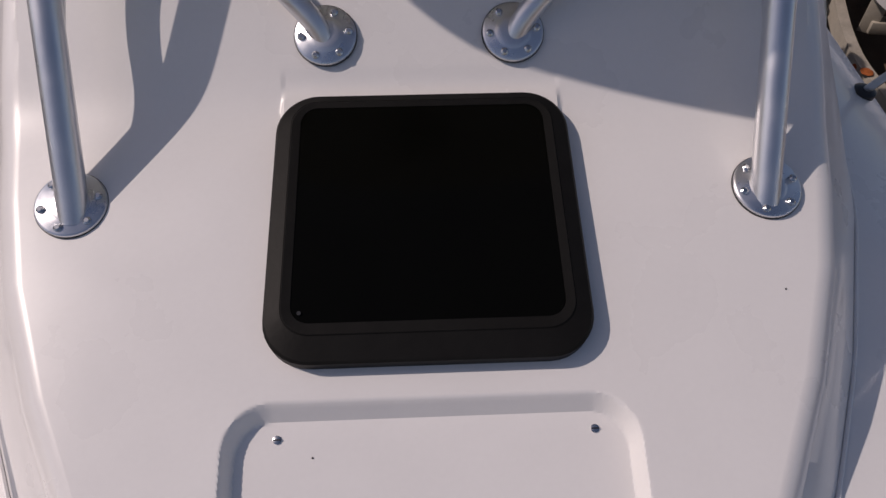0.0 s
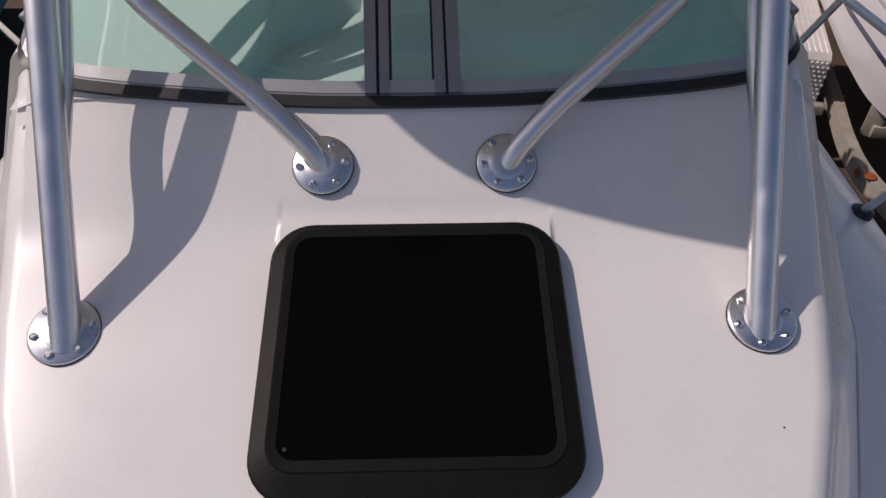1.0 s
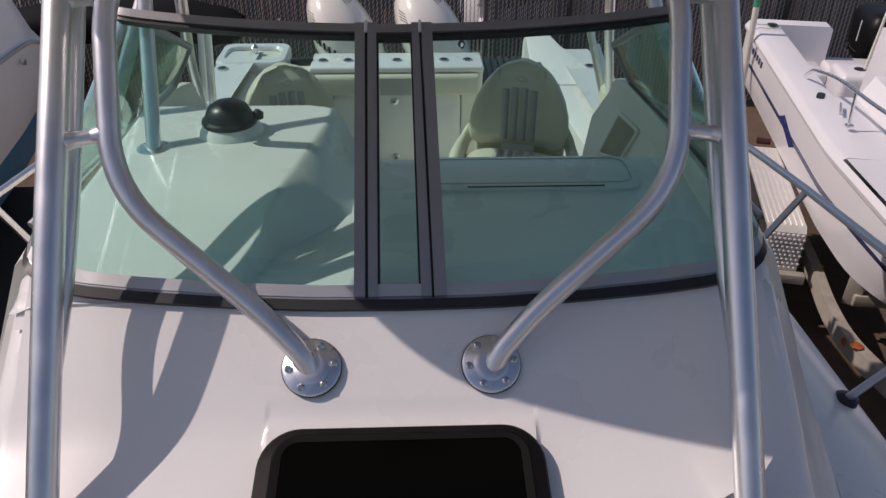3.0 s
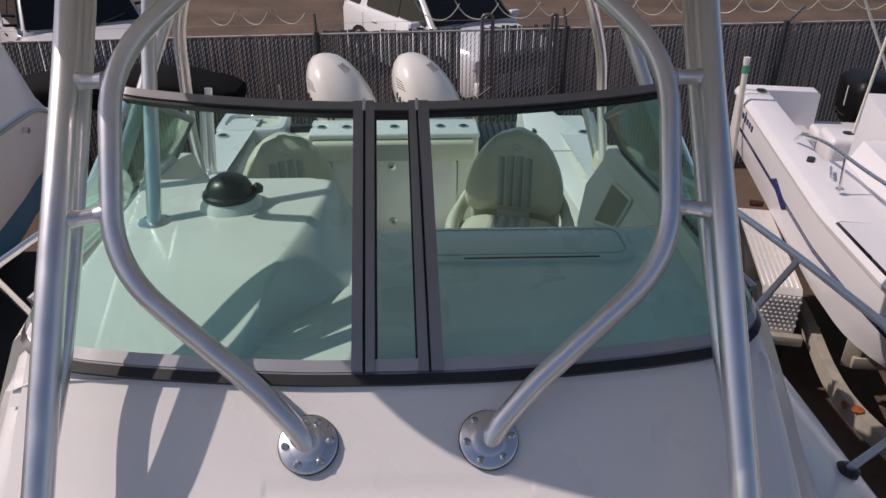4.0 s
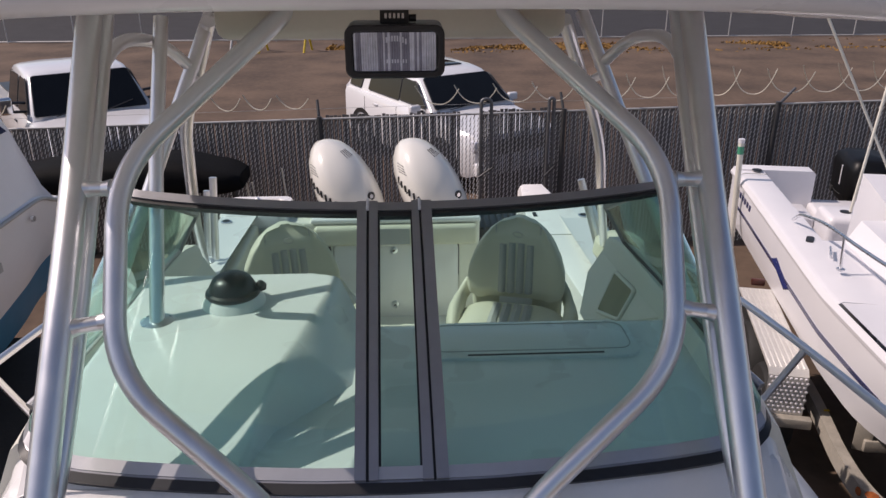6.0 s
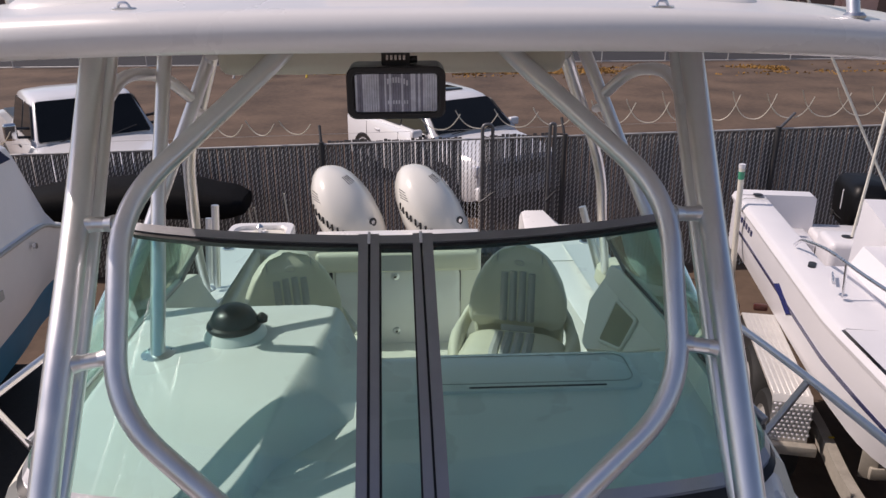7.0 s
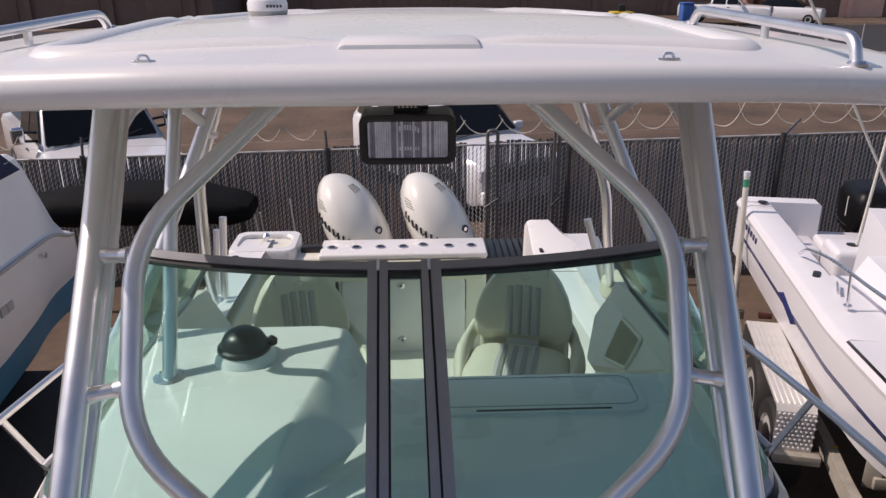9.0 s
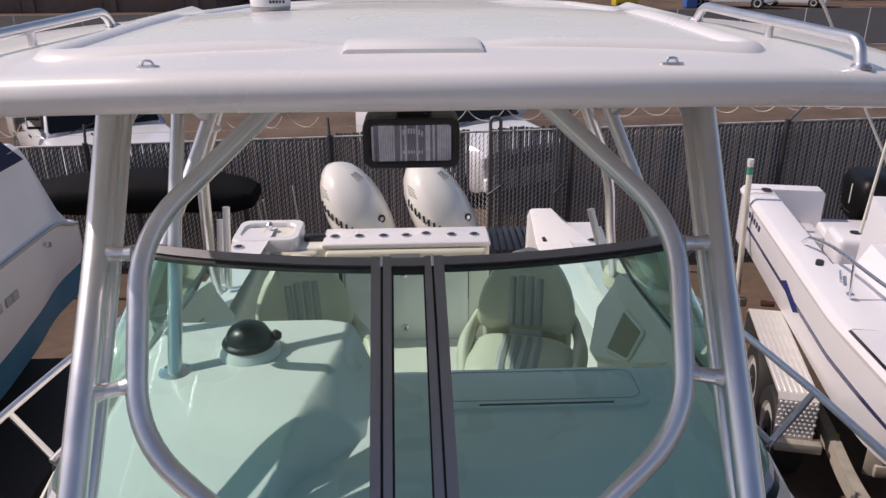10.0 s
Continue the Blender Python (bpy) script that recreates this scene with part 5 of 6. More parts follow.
# black tarpaulin-covered load before the fence, with thin sticks
tarp = thing("covered_load", "low load under a sagging black tarpaulin before the fence", "tarpaulin")
rings = []
for i in range(25):
    x = -4.7 + 2.78 * i / 24
    end = 1 - max(0, (i - 21) / 3) ** 3 * 0.28 - max(0, (2 - i) / 2) ** 2 * 0.4
    sag = 0.03 * noise.noise((x * 2.1, 0, 0))
    zt = lerp([(-4.7, 1.42), (-3.4, 1.57), (-2.6, 1.55), (-1.92, 1.40)], x) + sag
    zb = 1.15 + 0.03 * noise.noise((x * 4, 3, 0))
    ring = []
    for k in range(20):
        a = 2 * math.pi * k / 20
        c, s_ = math.cos(a), math.sin(a)
        ring.append((x, 8.75 + 0.42 * abs(c) ** 0.6 * (1 if c > 0 else -1) * end, (zt + zb) / 2 + (zt - zb) / 2 * end * abs(s_) ** 0.6 * (1 if s_ > 0 else -1) + 0.02 * noise.noise((x * 5, k * 0.6, 1))))
    rings.append(ring)
part("tarpaulin", loft(rings), TARP, tarp, "", 60)
for x in (-4.4, -3.3, -2.5, -2.05):
    part("leg", tube([(x, 8.7, 0.0), (x, 8.72, 1.2)], 0.03, n=8), POST, tarp)
for x in (-2.0, -1.93, -1.55):
    st = thing("stake", "thin pale stake standing in the ground by the fence", "stake", "stakes")
    part("stick", tube([(x + 0.1, 9.2, 0.0), (x, 9.15, 1.08 if x < -1.8 else 1.25)], 0.012, n=6), PVC, st)


# ---- neighbour boat with its bow rail and trailer ----
R0 = pose(4.635, 7.70, -0.05, 0, 0, -11.2)         # y runs to the stern, its side is at x = -1.13
nb = thing("centre_boat", "white open fishing boat with a navy hull stripe on a trailer", "boat")
NW = [(-6.6, 0.02), (-6.2, 0.36), (-5.4, 0.78), (-4.4, 1.02), (-3.2, 1.12), (0.0, 1.12)]
NS = [(-6.6, 1.84), (-4.4, 1.66), (-3.0, 1.62), (0.0, 1.60)]
rings = []
for j in range(45):
    y = -6.6 + 6.6 * j / 44
    w, s = lerp(NW, y), lerp(NS, y)
    t = smooth(-6.6, -3.6, y)
    keel = 1.25 - 0.75 * t
    chx = w * (0.15 + 0.79 * t)
    chz = keel + 0.26 + 0.22 * t
    rings.append([(-w, y, s), (-w - 0.025, y, s - 0.04), (-w - 0.02, y, s - 0.07), (-w * 0.985, y, s - 0.10), (-(w * 0.93 + chx * 0.07), y, s - 0.28), (-(w * 0.35 + chx * 0.65), y, s - 0.52), (-chx, y, chz), (0, y, keel),
                  (chx, y, chz), ((w * 0.35 + chx * 0.65), y, s - 0.52), ((w * 0.93 + chx * 0.07), y, s - 0.28), (w * 0.985, y, s - 0.10), (w + 0.02, y, s - 0.07), (w + 0.025, y, s - 0.04), (w, y, s)])
part("hull", put(loft(rings, closed=False), R0), BOAT_WHITE, nb, "white hull", 30)
bm = bmesh.new()
row = []
for j in range(45):
    y = -6.6 + 6.55 * j / 44
    w, s = lerp(NW, y), lerp(NS, y)
    t = smooth(-6.6, -3.6, y)
    chx = w * (0.15 + 0.79 * t)
    za, zb = s - 0.28, s - 0.52
    xa, xb = w * 0.93 + chx * 0.07, w * 0.35 + chx * 0.65
    f = 0.13
    g = f + 0.16
    row.append([(-(xa + (xb - xa) * f) - 0.006, y, za + (zb - za) * f), (-(xa + (xb - xa) * g) - 0.006, y, za + (zb - za) * g), (-(xa + (xb - xa) * g) + 0.01, y, za + (zb - za) * g), (-(xa + (xb - xa) * f) + 0.01, y, za + (zb - za) * f)])
part("hull_stripe", put(loft(row), R0), NAVY, nb, "navy hull stripe")
for k in range(3):
    y = -2.10 - 0.05 * k
    part("swoosh", put(tube([(-1.116, y + 0.22, 1.315 + 0.022 * k), (-1.112, y + 0.02, 1.275 + 0.022 * k), (-1.104, y - 0.18, 1.215 + 0.022 * k)], 0.010, 0.1, 8), R0), NAVY, nb)
for k in range(7):
    part("letter_bar", put(rbox(-1.118, -1.108, -0.90 + 0.105 * k, -0.85 + 0.105 * k, 1.40, 1.455, 0.0), R0), NAVY, nb, "dark lettering bar")
# gunwale, cockpit, foredeck
for s in (-1, 1):
    rr = []
    for j in range(25):
        y = -3.4 + 3.4 * j / 24
        w, z = lerp(NW, y), lerp(NS, y)
        rr.append([(s * (w + 0.0), y, z), (s * (w - 0.03), y, z + 0.02), (s * (w - 0.27), y, z + 0.015), (s * (w - 0.29), y, z - 0.01), (s * (w - 0.30), y, 1.0), (s * (w - 0.2), y, 1.0)])
    part("gunwale", put(loft(rr), R0), BOAT_WHITE, nb)
part("cockpit_floor", put(rbox(-0.85, 0.85, -3.4, -0.1, 0.96, 1.02, 0.0), R0), BOAT_WHITE, nb)
part("stern_corner", put(loft([[(-1.12, y, 1.0), (-1.12, y, 1.61), (-1.08, y, 1.635), (-0.36, y, 1.635), (-0.33, y, 1.61), (-0.33, y, 1.0)] for y in (-0.20, -0.02)]), R0), BOAT_WHITE, nb, "white stern wall")
part("corner_step", put(rbox(-0.84, -0.40, -0.62, -0.19, 1.0, 1.28, 0.03, 3), R0), BOAT_WHITE, nb, "white moulded corner step")
part("cap_seam", put(tube([(-1.135, -0.36, 1.56), (-1.12, -0.36, 1.622), (-1.08, -0.36, 1.638), (-0.86, -0.36, 1.636)], 0.004, n=6), R0), VINYL_GREY, nb)
part("stern_corner", put(loft([[(0.45, y, 1.0), (0.45, y, 1.61), (0.49, y, 1.635), (1.08, y, 1.635), (1.12, y, 1.61), (1.12, y, 1.0)] for y in (-0.20, -0.02)]), R0), BOAT_WHITE, nb)
part("splash_well", put(rbox(-0.36, 0.5, -0.75, -0.06, 1.0, 1.30, 0.04, 3), R0), BOAT_WHITE, nb)
part("stern_seat", put(rbox(-0.45, 0.70, -1.15, -0.72, 1.0, 1.46, 0.06, 4), R0), BOAT_WHITE, nb, "white moulded stern seat")
for x, y, z in ((-0.25, -0.95, 1.462), (-0.93, -0.22, 1.637), (0.3, -0.95, 1.462)):
    part("cup_holder", put(lathe([(0.05, 0), (0.05, 0.006), (0.04, 0.008)], 20), R0 @ pose(x, y, z)), BLACK, nb, "dark round cup holder")
part("shelf", put(rbox(-0.83, -0.55, -1.0, -0.4, 1.18, 1.22, 0.01), R0), BOAT_WHITE, nb)
rr = []
for j in range(33):
    y = -6.55 + 4.35 * j / 32
    w, z = lerp(NW, y) - 0.02, lerp(NS, y)
    up = 0.16 * smooth(-6.4, -4.8, y)
    c = min(0.62, w * 0.62)
    rr.append([(-w, y, z + 0.01), (-c - 0.06, y, z + 0.02), (-c + 0.03, y, z + 0.04 + up), (0, y, z + 0.07 + up), (c - 0.03, y, z + 0.04 + up), (c + 0.06, y, z + 0.02), (w, y, z + 0.01)])
part("foredeck", put(loft(rr, closed=False), R0), BOAT_WHITE, nb, "white moulded foredeck", 30)
part("console", put(loft([[(-0.42, y, 1.0), (-0.40, y, z), (0.40, y, z), (0.42, y, 1.0)] for y, z in ((-2.28, 1.80), (-2.2, 1.92), (-1.55, 2.02), (-1.45, 1.2))]), R0), BOAT_WHITE, nb, "white console")
for k in range(5):
    part("letter_bar", put(rbox(-0.30 + 0.11 * k, -0.23 + 0.11 * k, -2.32, -2.312, 1.66, 1.74, 0.0), R0), NAVY, nb)
part("deck_vent", put(put(prism(rrect(0.06, 0.15, 0.028), 0, 0.003, 0.001), pose(0, 0, 0)), R0 @ pose(-0.95, -2.2, 1.634, 0, 0, -20)), BLACK, nb, "dark deck fitting")
cl = part("cleat", put(tube([(-0.10, 0, 0.035), (0.10, 0, 0.035)], 0.01, n=8), R0 @ pose(-0.90, -2.55, 1.638, 0, 0, 75)), STEEL, nb, "steel mooring cleat")
for x in (-0.03, 0.03):
    part("cleat_leg", put(tube([(x, 0, 0), (x, 0, 0.035)], 0.009, n=8), R0 @ pose(-0.90, -2.55, 1.638, 0, 0, 75)), STEEL, cl)
rail = part("bow_rail", put(tube([(-0.98, -1.80, 1.66), (-0.98, -1.95, 1.76), (-0.97, -2.5, 1.89), (-0.95, -3.3, 1.97), (-0.86, -4.4, 2.08), (-0.60, -5.5, 2.22), (0.0, -6.4, 2.34), (0.60, -5.5, 2.22), (0.86, -4.4, 2.08), (0.95, -3.3, 1.97), (0.98, -1.9, 1.68)], 0.0135, 0.25, 12), R0), STEEL, nb, "steel bow rail")
for x, y, z in ((-0.96, -2.9, 1.93), (-0.88, -4.1, 2.05), (0.96, -2.9, 1.93)):
    part("rail_post", put(tube([(x * 0.98, y, 1.66), (x, y, z)], 0.011, n=10), R0), STEEL, rail)
    part("post_foot", put(lathe([(0.03, 0), (0.03, 0.008)], 16), R0 @ pose(x * 0.98, y, 1.675)), STEEL, rail)
for a, b in (((5.09, 7.4, 1.38), (3.48, 7.4, 4.0)), ((4.235, 6.8, 1.30), (4.38, 6.8, 3.2))):
    pole = thing("antenna_pole", "thin white whip antenna pole on the open boat", "antenna", "antenna poles")
    part("whip", tube([a, b], 0.014, n=8), PVC, pole)
nm = thing("black_outboard", "black outboard motor on the stern of the open boat", "outboard motor")
rings = []
for h, w, d in ((0.0, 0.20, 0.26), (0.1, 0.24, 0.33), (0.40, 0.245, 0.36), (0.50, 0.22, 0.33), (0.535, 0.16, 0.26), (0.545, 0.01, 0.02)):
    rings.append([(w * abs(math.cos(a)) ** 0.4 * (1 if math.cos(a) > 0 else -1), d * abs(math.sin(a)) ** 0.4 * (1 if math.sin(a) > 0 else -1), h) for a in [2 * math.pi * k / 28 for k in range(28)]])
NM = R0 @ pose(0.36, 0.42, 1.15)
part("cowl", put(loft(rings), NM), COWL, nm, "black cowl with a pale stripe", 60)
part("leg", put(rbox(-0.1, 0.1, -0.2, 0.2, -0.85, 0.02, 0.03), NM), PLASTIC, nm)
part("cable", put(tube([(-0.2, -0.25, 0.05), (-0.34, -0.45, 0.10), (-0.3, -0.7, -0.05)], 0.025, 0.15, 10), NM), PLASTIC, nm)
part("accent", put(rbox(-0.247, -0.238, -0.075, -0.055, 0.20, 0.42, 0.0), NM), BOAT_WHITE, nm, "pale stripe")
part("cowl_seam", put(tube([(0.25 * math.cos(a), 0.365 * math.sin(a), 0.10) for a in (2 * math.pi * k / 28 for k in range(29))], 0.006, n=6), NM), TYRE, nm)
part("latch", put(rbox(-0.26, -0.235, 0.10, 0.17, 0.06, 0.12, 0.006), NM), TYRE, nm)
part("tilt_bracket", put(rbox(-0.20, 0.20, -0.46, -0.24, -0.30, 0.10, 0.03, 3), NM), COWL, nm)

tr = thing("tandem_trailer", "aluminium tandem boat trailer with diamond plate fenders", "trailer", "boat trailers")
T0 = pose(2.79, 4.82, 0, 0, 0, -14)
fend = part("fender", put(loft([[(x, y, z) for x in (-0.14, 0.14) for z in ((zt, zt - 0.02) if x < 0 else (zt - 0.02, zt))] for y, zt in ((-0.03, 0.55), (-0.02, 0.88), (0.02, 0.92), (1.42, 0.92), (1.46, 0.88), (1.5, 0.55))]), T0), CHECKER, tr, "ribbed diamond plate fender")
bm = rbox(-0.012, 0.012, 0, 1.38, 0.0, 0.008, 0.003, 1)
me = finish("tread_rib", bm, CHECKER)
for k in range(7):
    share("tread_rib", me, T0 @ pose(-0.12 + 0.04 * k, 0.03, 0.917), fend)
me = finish("tread_stud", lathe([(0.013, 0), (0.010, 0.006), (0.003, 0.009)], 8), BOAT_WHITE)
for r in range(9):
    for c in range(8):
        share("tread_stud", me, T0 @ pose(-0.122 + 0.0345 * c + (0.017 if r % 2 else 0), -0.028, 0.585 + 0.035 * r, 90, 0, 0), fend)
for y in (0.38, 1.12):
    wheel(tr, (T0 @ Vector((0.02, y, 0.36))), -14, 0.35, 0.22)
part("fender_step", put(rbox(-0.13, 0.20, -0.10, -0.03, 0.48, 0.56, 0.01), T0), FRAME_ALU, tr)
part("marker_lamp", put(rbox(-0.02, 0.10, 1.52, 1.57, 0.90, 0.96, 0.01), T0), MARKER, tr, "red brown marker lamp")
beam = [Vector(p) for p in ((3.35, 6.2, 0.50), (3.14, 4.95, 0.50), (2.99, 4.35, 0.50), (2.94, 3.95, 0.50), (3.02, 3.5, 0.50), (3.25, 2.6, 0.50), (3.6, 1.2, 0.5))]
pts = rounded(beam, 0.3, 6)
rings = []
for i, p in enumerate(pts):
    t = (pts[min(i + 1, len(pts) - 1)] - pts[max(i - 1, 0)]).normalized()
    s = Vector((0, 0, 1)).cross(t) * 0.038
    u = Vector((0, 0, 0.065))
    rings.append([p - s - u, p + s - u, p + s + u, p - s + u])
bob = part("main_beam", loft(rings), FRAME_ALU, tr, "bent weathered main beam")
part("rust_patch", put(lathe([(0.03, 0), (0.028, 0.003)], 9), frame_on((2.905, 3.96, 0.53), (-1, 0, 0.1))), RUST, bob, "orange rust patch")
part("rust_patch", put(lathe([(0.045, 0), (0.03, 0.0025)], 7), frame_on((2.93, 3.86, 0.577), (0, 0, 1))), RUST, bob)
part("label", rbox(3.10, 3.14, 4.78, 4.80, 0.575, 0.579, 0.0), YELLOW, bob)
for k, (x, y) in enumerate(((3.32, 4.6), (3.45, 4.0))):
    part("bracket", put(rbox(-0.06, 0.06, -0.01, 0.01, 0.35, 0.62, 0.005), pose(x, y, 0, 0, 0, -30)), FRAME_ALU, tr)
    part("cross_member", put(rbox(-0.05, 1.9, -0.05, 0.05, 0.36, 0.46, 0.01), pose(x + 0.05, y, 0, 0, 0, -8)), FRAME_ALU, tr)
part("bunk", put(rbox(-0.45, -0.35, -4.8, -0.3, 0.5, 0.80, 0.01), R0), PLASTIC, tr)
part("bunk", put(rbox(0.35, 0.45, -4.8, -0.3, 0.5, 0.80, 0.01), R0), PLASTIC, tr)
guide = thing("guide_pole", "white plastic trailer guide pole with a green band", "pole")
part("pipe", tube([(3.42, 7.4, 0.4), (3.345, 7.4, 1.98)], 0.029, n=16), PVC, guide)
part("green_band", tube([(3.352, 7.4, 1.84), (3.348, 7.4, 1.92)], 0.031, n=16), GREEN, guide, "green label")
part("end_cap", tube([(3.346, 7.4, 1.955), (3.3445, 7.4, 1.995)], 0.032, n=16), BOAT_WHITE, guide)
part("foot", rbox(3.30, 3.52, 7.36, 7.44, 0.36, 0.46, 0.01), FRAME_ALU, guide)
sw = thing("spare_drum", "round pale plastic drum lid behind the cabin", "drum")
part("drum", put(lathe([(0.13, 0), (0.15, 0.03), (0.14, 0.10), (0.10, 0.13), (0.002, 0.14)], 28), pose(1.23, 4.15, 2.15)), VINYL, sw)

# ---- neighbour boat with blue cover ----
lb = thing("cabin_cruiser", "white cabin boat with blue bottom paint and navy canvas cover", "boat")


def lb_ring(y):
    xo = -2.55 - 0.9 * (1 - smooth(0.0, 3.2, y)) - 0.06 * smooth(5.1, 5.7, y)
    ru = 2.21 - 0.15 * smooth(5.0, 5.7, y) ** 2
    top = lerp([(0.0, 2.80), (5.22, 2.80), (5.40, 2.55), (5.55, 2.22), (5.68, 2.06)], y)
    return xo, ru, max(top, ru + 0.02)


ysl = [0.2 + 0.25 * i for i in range(19)] + [4.9, 5.0, 5.1, 5.2, 5.3, 5.4, 5.5, 5.6, 5.68]
up_, low, bot = [], [], []
for y in ysl:
    xo, ru, tp = lb_ring(y)
    up_.append([(xo - 2.3, y, ru), (xo - 2.1, y, tp), (xo - 0.16, y, tp), (xo - 0.11, y, tp - 0.03), (xo - 0.02, y, ru + 0.02), (xo, y, ru)])
    low.append([(xo - 2.3, y, ru), (xo, y, ru), (xo - 0.02, y, ru - 0.05), (xo - 0.09, y, 1.80), (xo - 0.18, y, 1.50 + 0.10 * smooth(4.4, 5.5, y)), (xo - 2.1, y, 1.5)])
    zc = 1.50 + 0.10 * smooth(4.4, 5.5, y)
    bot.append([(xo - 2.1, y, 1.5), (xo - 0.178, y, zc), (xo - 0.26, y, zc - 0.30), (xo - 1.15, y, 0.62), (xo - 2.04, y, 1.1)])
xo, ru, tp = lb_ring(5.68)
low.append([(xo - 2.3, 5.70, ru), (xo, 5.70, ru), (xo - 0.02, 5.76, ru - 0.05), (xo - 0.09, 5.90, 1.80), (xo - 0.18, 6.0, 1.60), (xo - 2.1, 6.0, 1.5)])
bot.append([(xo - 2.1, 6.0, 1.5), (xo - 0.178, 6.0, 1.60), (xo - 0.26, 6.02, 1.30), (xo - 1.15, 6.02, 0.62), (xo - 2.04, 6.0, 1.1)])
part("upper_deck", loft(up_), HULL_GREY, lb, "white upper deck moulding", 30)
part("hull", loft(low), HULL_GREY, lb, "white hull side", 30)
part("bottom", loft(bot), TEAL, lb, "blue antifouling bottom", 30)
part("rub_rail", tube([(lb_ring(y)[0] + 0.004, y, lb_ring(y)[1]) for y in ysl], 0.014, n=10), VINYL_GREY, lb, "grey rub rail")
part("canvas_cover", loft([[(-4.7, y, 2.78), (-4.4, y, z), (-2.95, y, z), (-2.70, y, z - 0.06), (-2.63, y, 2.70), (-3.4, y, 2.70)] for y, z in ((0.6, 2.88), (2.5, 3.02), (4.5, 2.98), (5.05, 2.92), (5.17, 2.80))]), CANVAS, lb, "navy canvas cover")
for y, z in ((4.98, 2.52), (4.45, 1.93), (4.58, 1.93), (4.66, 1.93)):
    xo, ru, tp = lb_ring(y)
    x = xo - 0.055 if z < 2.1 else xo - 0.16
    part("marking_bar", put(rbox(-0.006, 0.006, -0.035, 0.035, -0.03, 0.03, 0.0), pose(x, y, z)), VINYL_GREY, lb, "grey marking bar")
part("fitting", put(lathe([(0.02, 0), (0.02, 0.02)], 14), pose(lb_ring(5.1)[0] - 0.01, 5.1, 2.11, 0, 90, 0)), STEEL, lb)
tr = thing("boat_trailer", "dark steel trailer under the cabin boat", "trailer", "boat trailers")
part("beam", rbox(-3.35, -3.25, 0.0, 6.0, 0.45, 0.60, 0.01), POST, tr)
part("beam", rbox(-4.15, -4.05, 0.0, 6.0, 0.45, 0.60, 0.01), POST, tr)
part("bunk", rbox(-3.36, -3.24, 0.6, 5.4, 0.60, 0.86, 0.01), POST, tr)
part("bunk", rbox(-4.16, -4.04, 0.6, 5.4, 0.60, 0.86, 0.01), POST, tr)
for y in (3.4, 4.3):
    wheel(tr, (-2.95, y, 0.36), 0, 0.36, 0.25)
    wheel(tr, (-4.45, y, 0.36), 0, 0.36, 0.25)
part("axle", rbox(-4.4, -3.0, 3.36, 3.44, 0.33, 0.41, 0.01), POST, tr)
# broad black sheet added where deep shade lies between the hulls
part("fender", loft([[(x, y, z) for x, z in ((-3.40, zt), (-2.50, zt), (-2.46, zt - 0.03), (-2.46, zt - 0.20), (-2.49, zt - 0.20), (-3.40, zt - 0.03))] for y, zt in ((3.30, 0.42), (3.38, 0.74), (3.52, 0.84), (5.75, 0.84), (5.88, 0.74), (5.95, 0.42))]), TYRE, tr, "black fender sheet filling the deep shade over two wheels")
for y in (4.15, 5.10):
    wheel(tr, (-2.60, y, 0.37), 0, 0.37, 0.26)
part("side_beam", rbox(-2.85, -2.75, 0.0, 6.0, 0.46, 0.58, 0.01), POST, tr)

# ---- distance ----
grass = bmesh.new()
rnd = random.Random(8)
for k in range(9000):
    x = rnd.uniform(-3, 34)
    y = 28.9 + rnd.gauss(0, 0.55)
    if noise.noise((x * 0.22, y * 0.5, 4.0)) + 0.35 * noise.noise((x * 1.1, y * 1.4, 9.0)) < -0.05:
        continue
    h, a = rnd.uniform(0.02, 0.085), rnd.uniform(0, 6.28)
    dx, dy = 0.06 * math.cos(a), 0.06 * math.sin(a)
    v = [grass.verts.new(p) for p in ((x - dx, y - dy, 0), (x + dx, y + dy, 0), (x + dx * 0.4 + 0.05 * rnd.random(), y + rnd.uniform(-0.05, 0.05), h))]
    grass.faces.new(v)
me = bpy.data.meshes.new("dry_grass"); grass.to_mesh(me); grass.free(); me.materials.append(DRYGRASS)
tagged(new("dry_grass", me), "strip of yellow dry grass beside the road", "grass", kind="stuff")
far_f = thing("road_fence", "thin wire fence along the far road", "fence")
for k in range(24):
    part("post", tube([(-26 + 2.6 * k, 31.2, 0), (-26 + 2.6 * k, 31.2, 1.5)], 0.022, n=6), WIRE, far_f)
part("rail", tube([(-28, 31.2, 0.06), (36, 31.2, 0.06)], 0.03, n=6), WIRE, far_f)


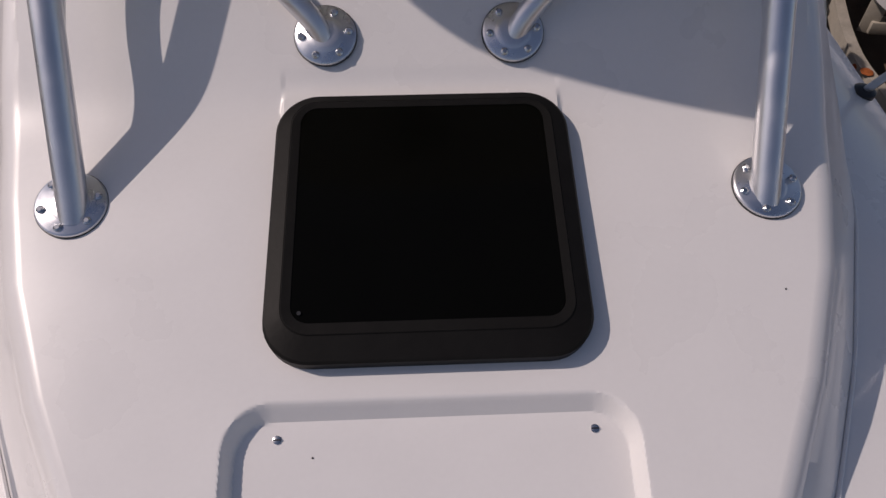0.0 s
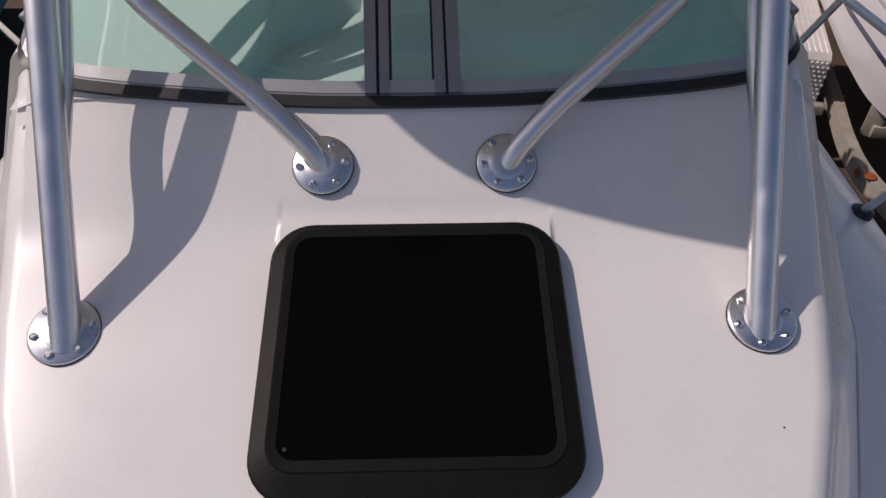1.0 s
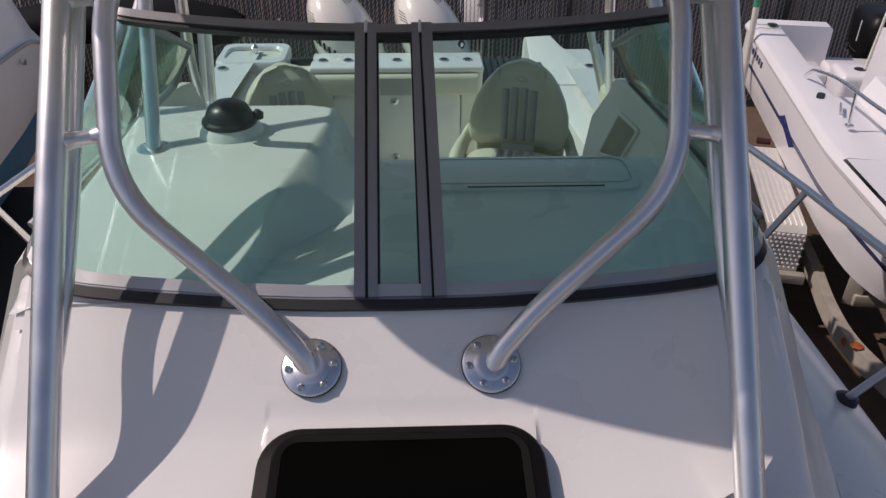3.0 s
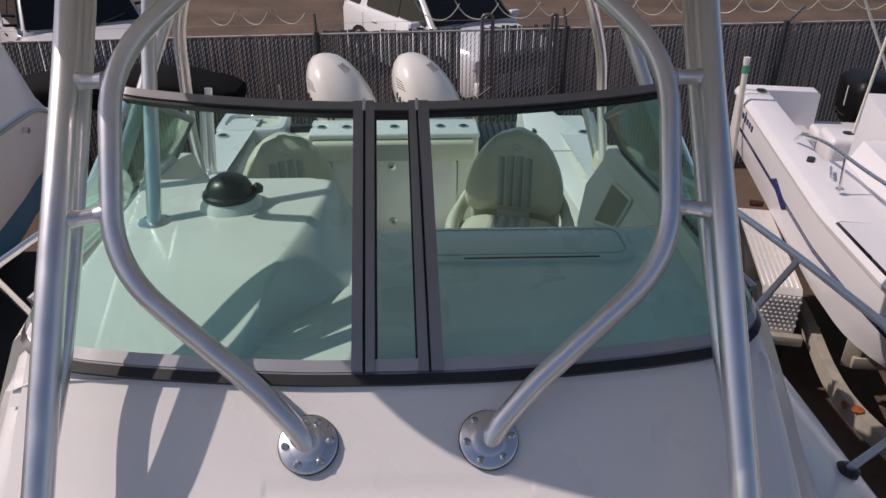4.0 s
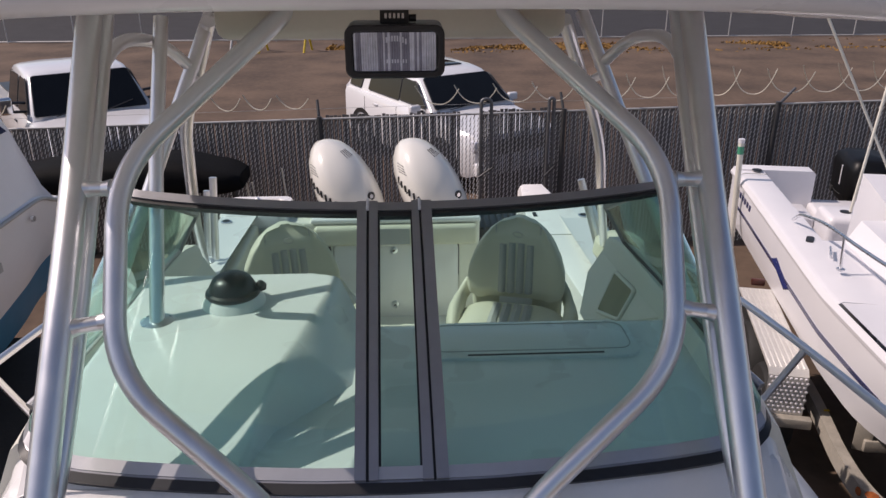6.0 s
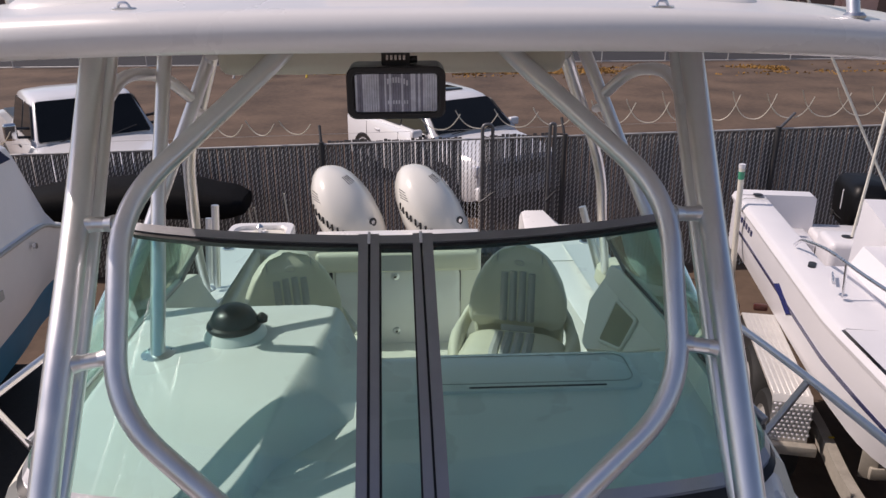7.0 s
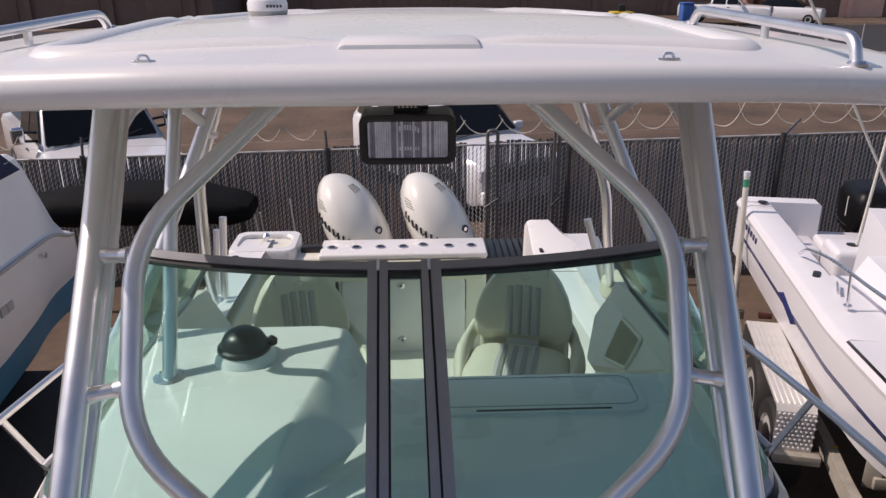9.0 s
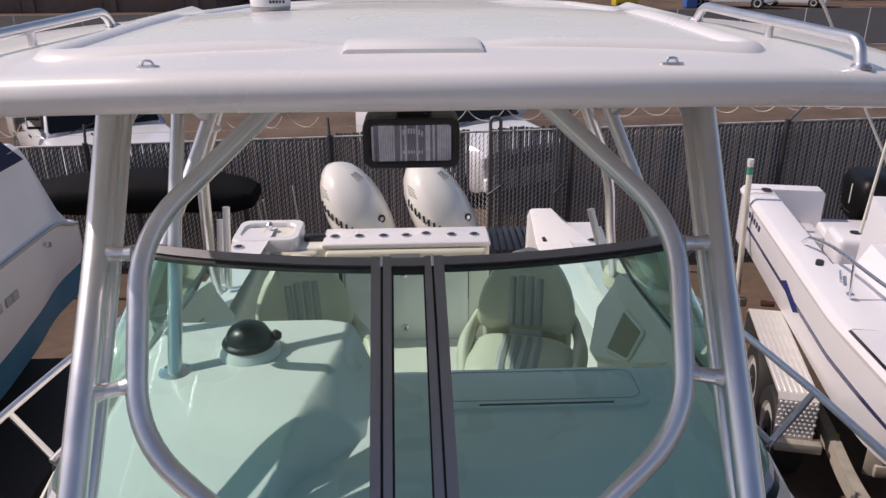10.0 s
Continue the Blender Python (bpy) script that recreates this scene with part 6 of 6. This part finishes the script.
def building(x0, x1, y, depth, h, mtl, label, bays):
    b = thing("building", label, "building")
    part("wall", rbox(x0, x1, y, y + depth, 0, h, 0.0), mtl, b)
    part("roof", rbox(x0 - 0.3, x1 + 0.3, y - 0.4, y + depth + 0.3, h, h + 0.3, 0.02), ROOFING, b)
    n = bays
    for k in range(n):
        xa = x0 + (x1 - x0) * (k + 0.18) / n
        xb = x0 + (x1 - x0) * (k + 0.62) / n
        part("garage_door", rbox(xa, xb, y - 0.06, y + 0.02, 0, min(h - 0.5, 2.8), 0.02), STUCCO_D, b)
        part("pilaster", rbox(xb + 0.5, xb + 0.9, y - 0.2, y + 0.02, 0, h, 0.0), mtl, b)
    return b


building(27, 62, 56, 10, 4.2, STUCCO, "low pink stucco building with brown doors", 6)
building(-60, -13, 52, 12, 5.0, STUCCO_D, "long low brown building", 9)
building(-12, 26, 60, 10, 3.6, STUCCO_D, "low dark building across the road", 7)
mach = thing("yellow_machine", "small yellow yard machine far off", "machine")
part("body", rbox(12.0, 13.4, 47.5, 48.6, 0.35, 1.0, 0.1), YELLOW, mach)
part("seat", rbox(12.5, 12.9, 47.8, 48.3, 1.0, 1.4, 0.05), PLASTIC, mach)
for x in (12.2, 13.2):
    wheel(mach, (x, 47.6, 0.3), 0, 0.3, 0.2)
bin_ = thing("blue_container", "blue plastic container by the road", "container")
part("tub", rbox(17.2, 17.9, 50.0, 50.8, 0.03, 1.3, 0.05), BLUEPAINT, bin_)
part("lid", rbox(17.15, 17.95, 49.95, 50.85, 1.3, 1.38, 0.03), BLUEPAINT, bin_)
saw = thing("trestle", "yellow and grey steel trestle on the dirt lot", "trestle")
part("top_bar", tube([(-6.4, 28.3, 0.85), (-3.4, 28.3, 0.85)], 0.05, n=8), WIRE, saw)
for x in (-6.2, -5.2, -3.6):
    for s in (-1, 1):
        part("leg", tube([(x, 28.3, 0.85), (x + 0.1 * s, 28.3 + 0.4 * s, 0.0)], 0.04, n=8), YELLOW if x > -5.5 else WIRE, saw)
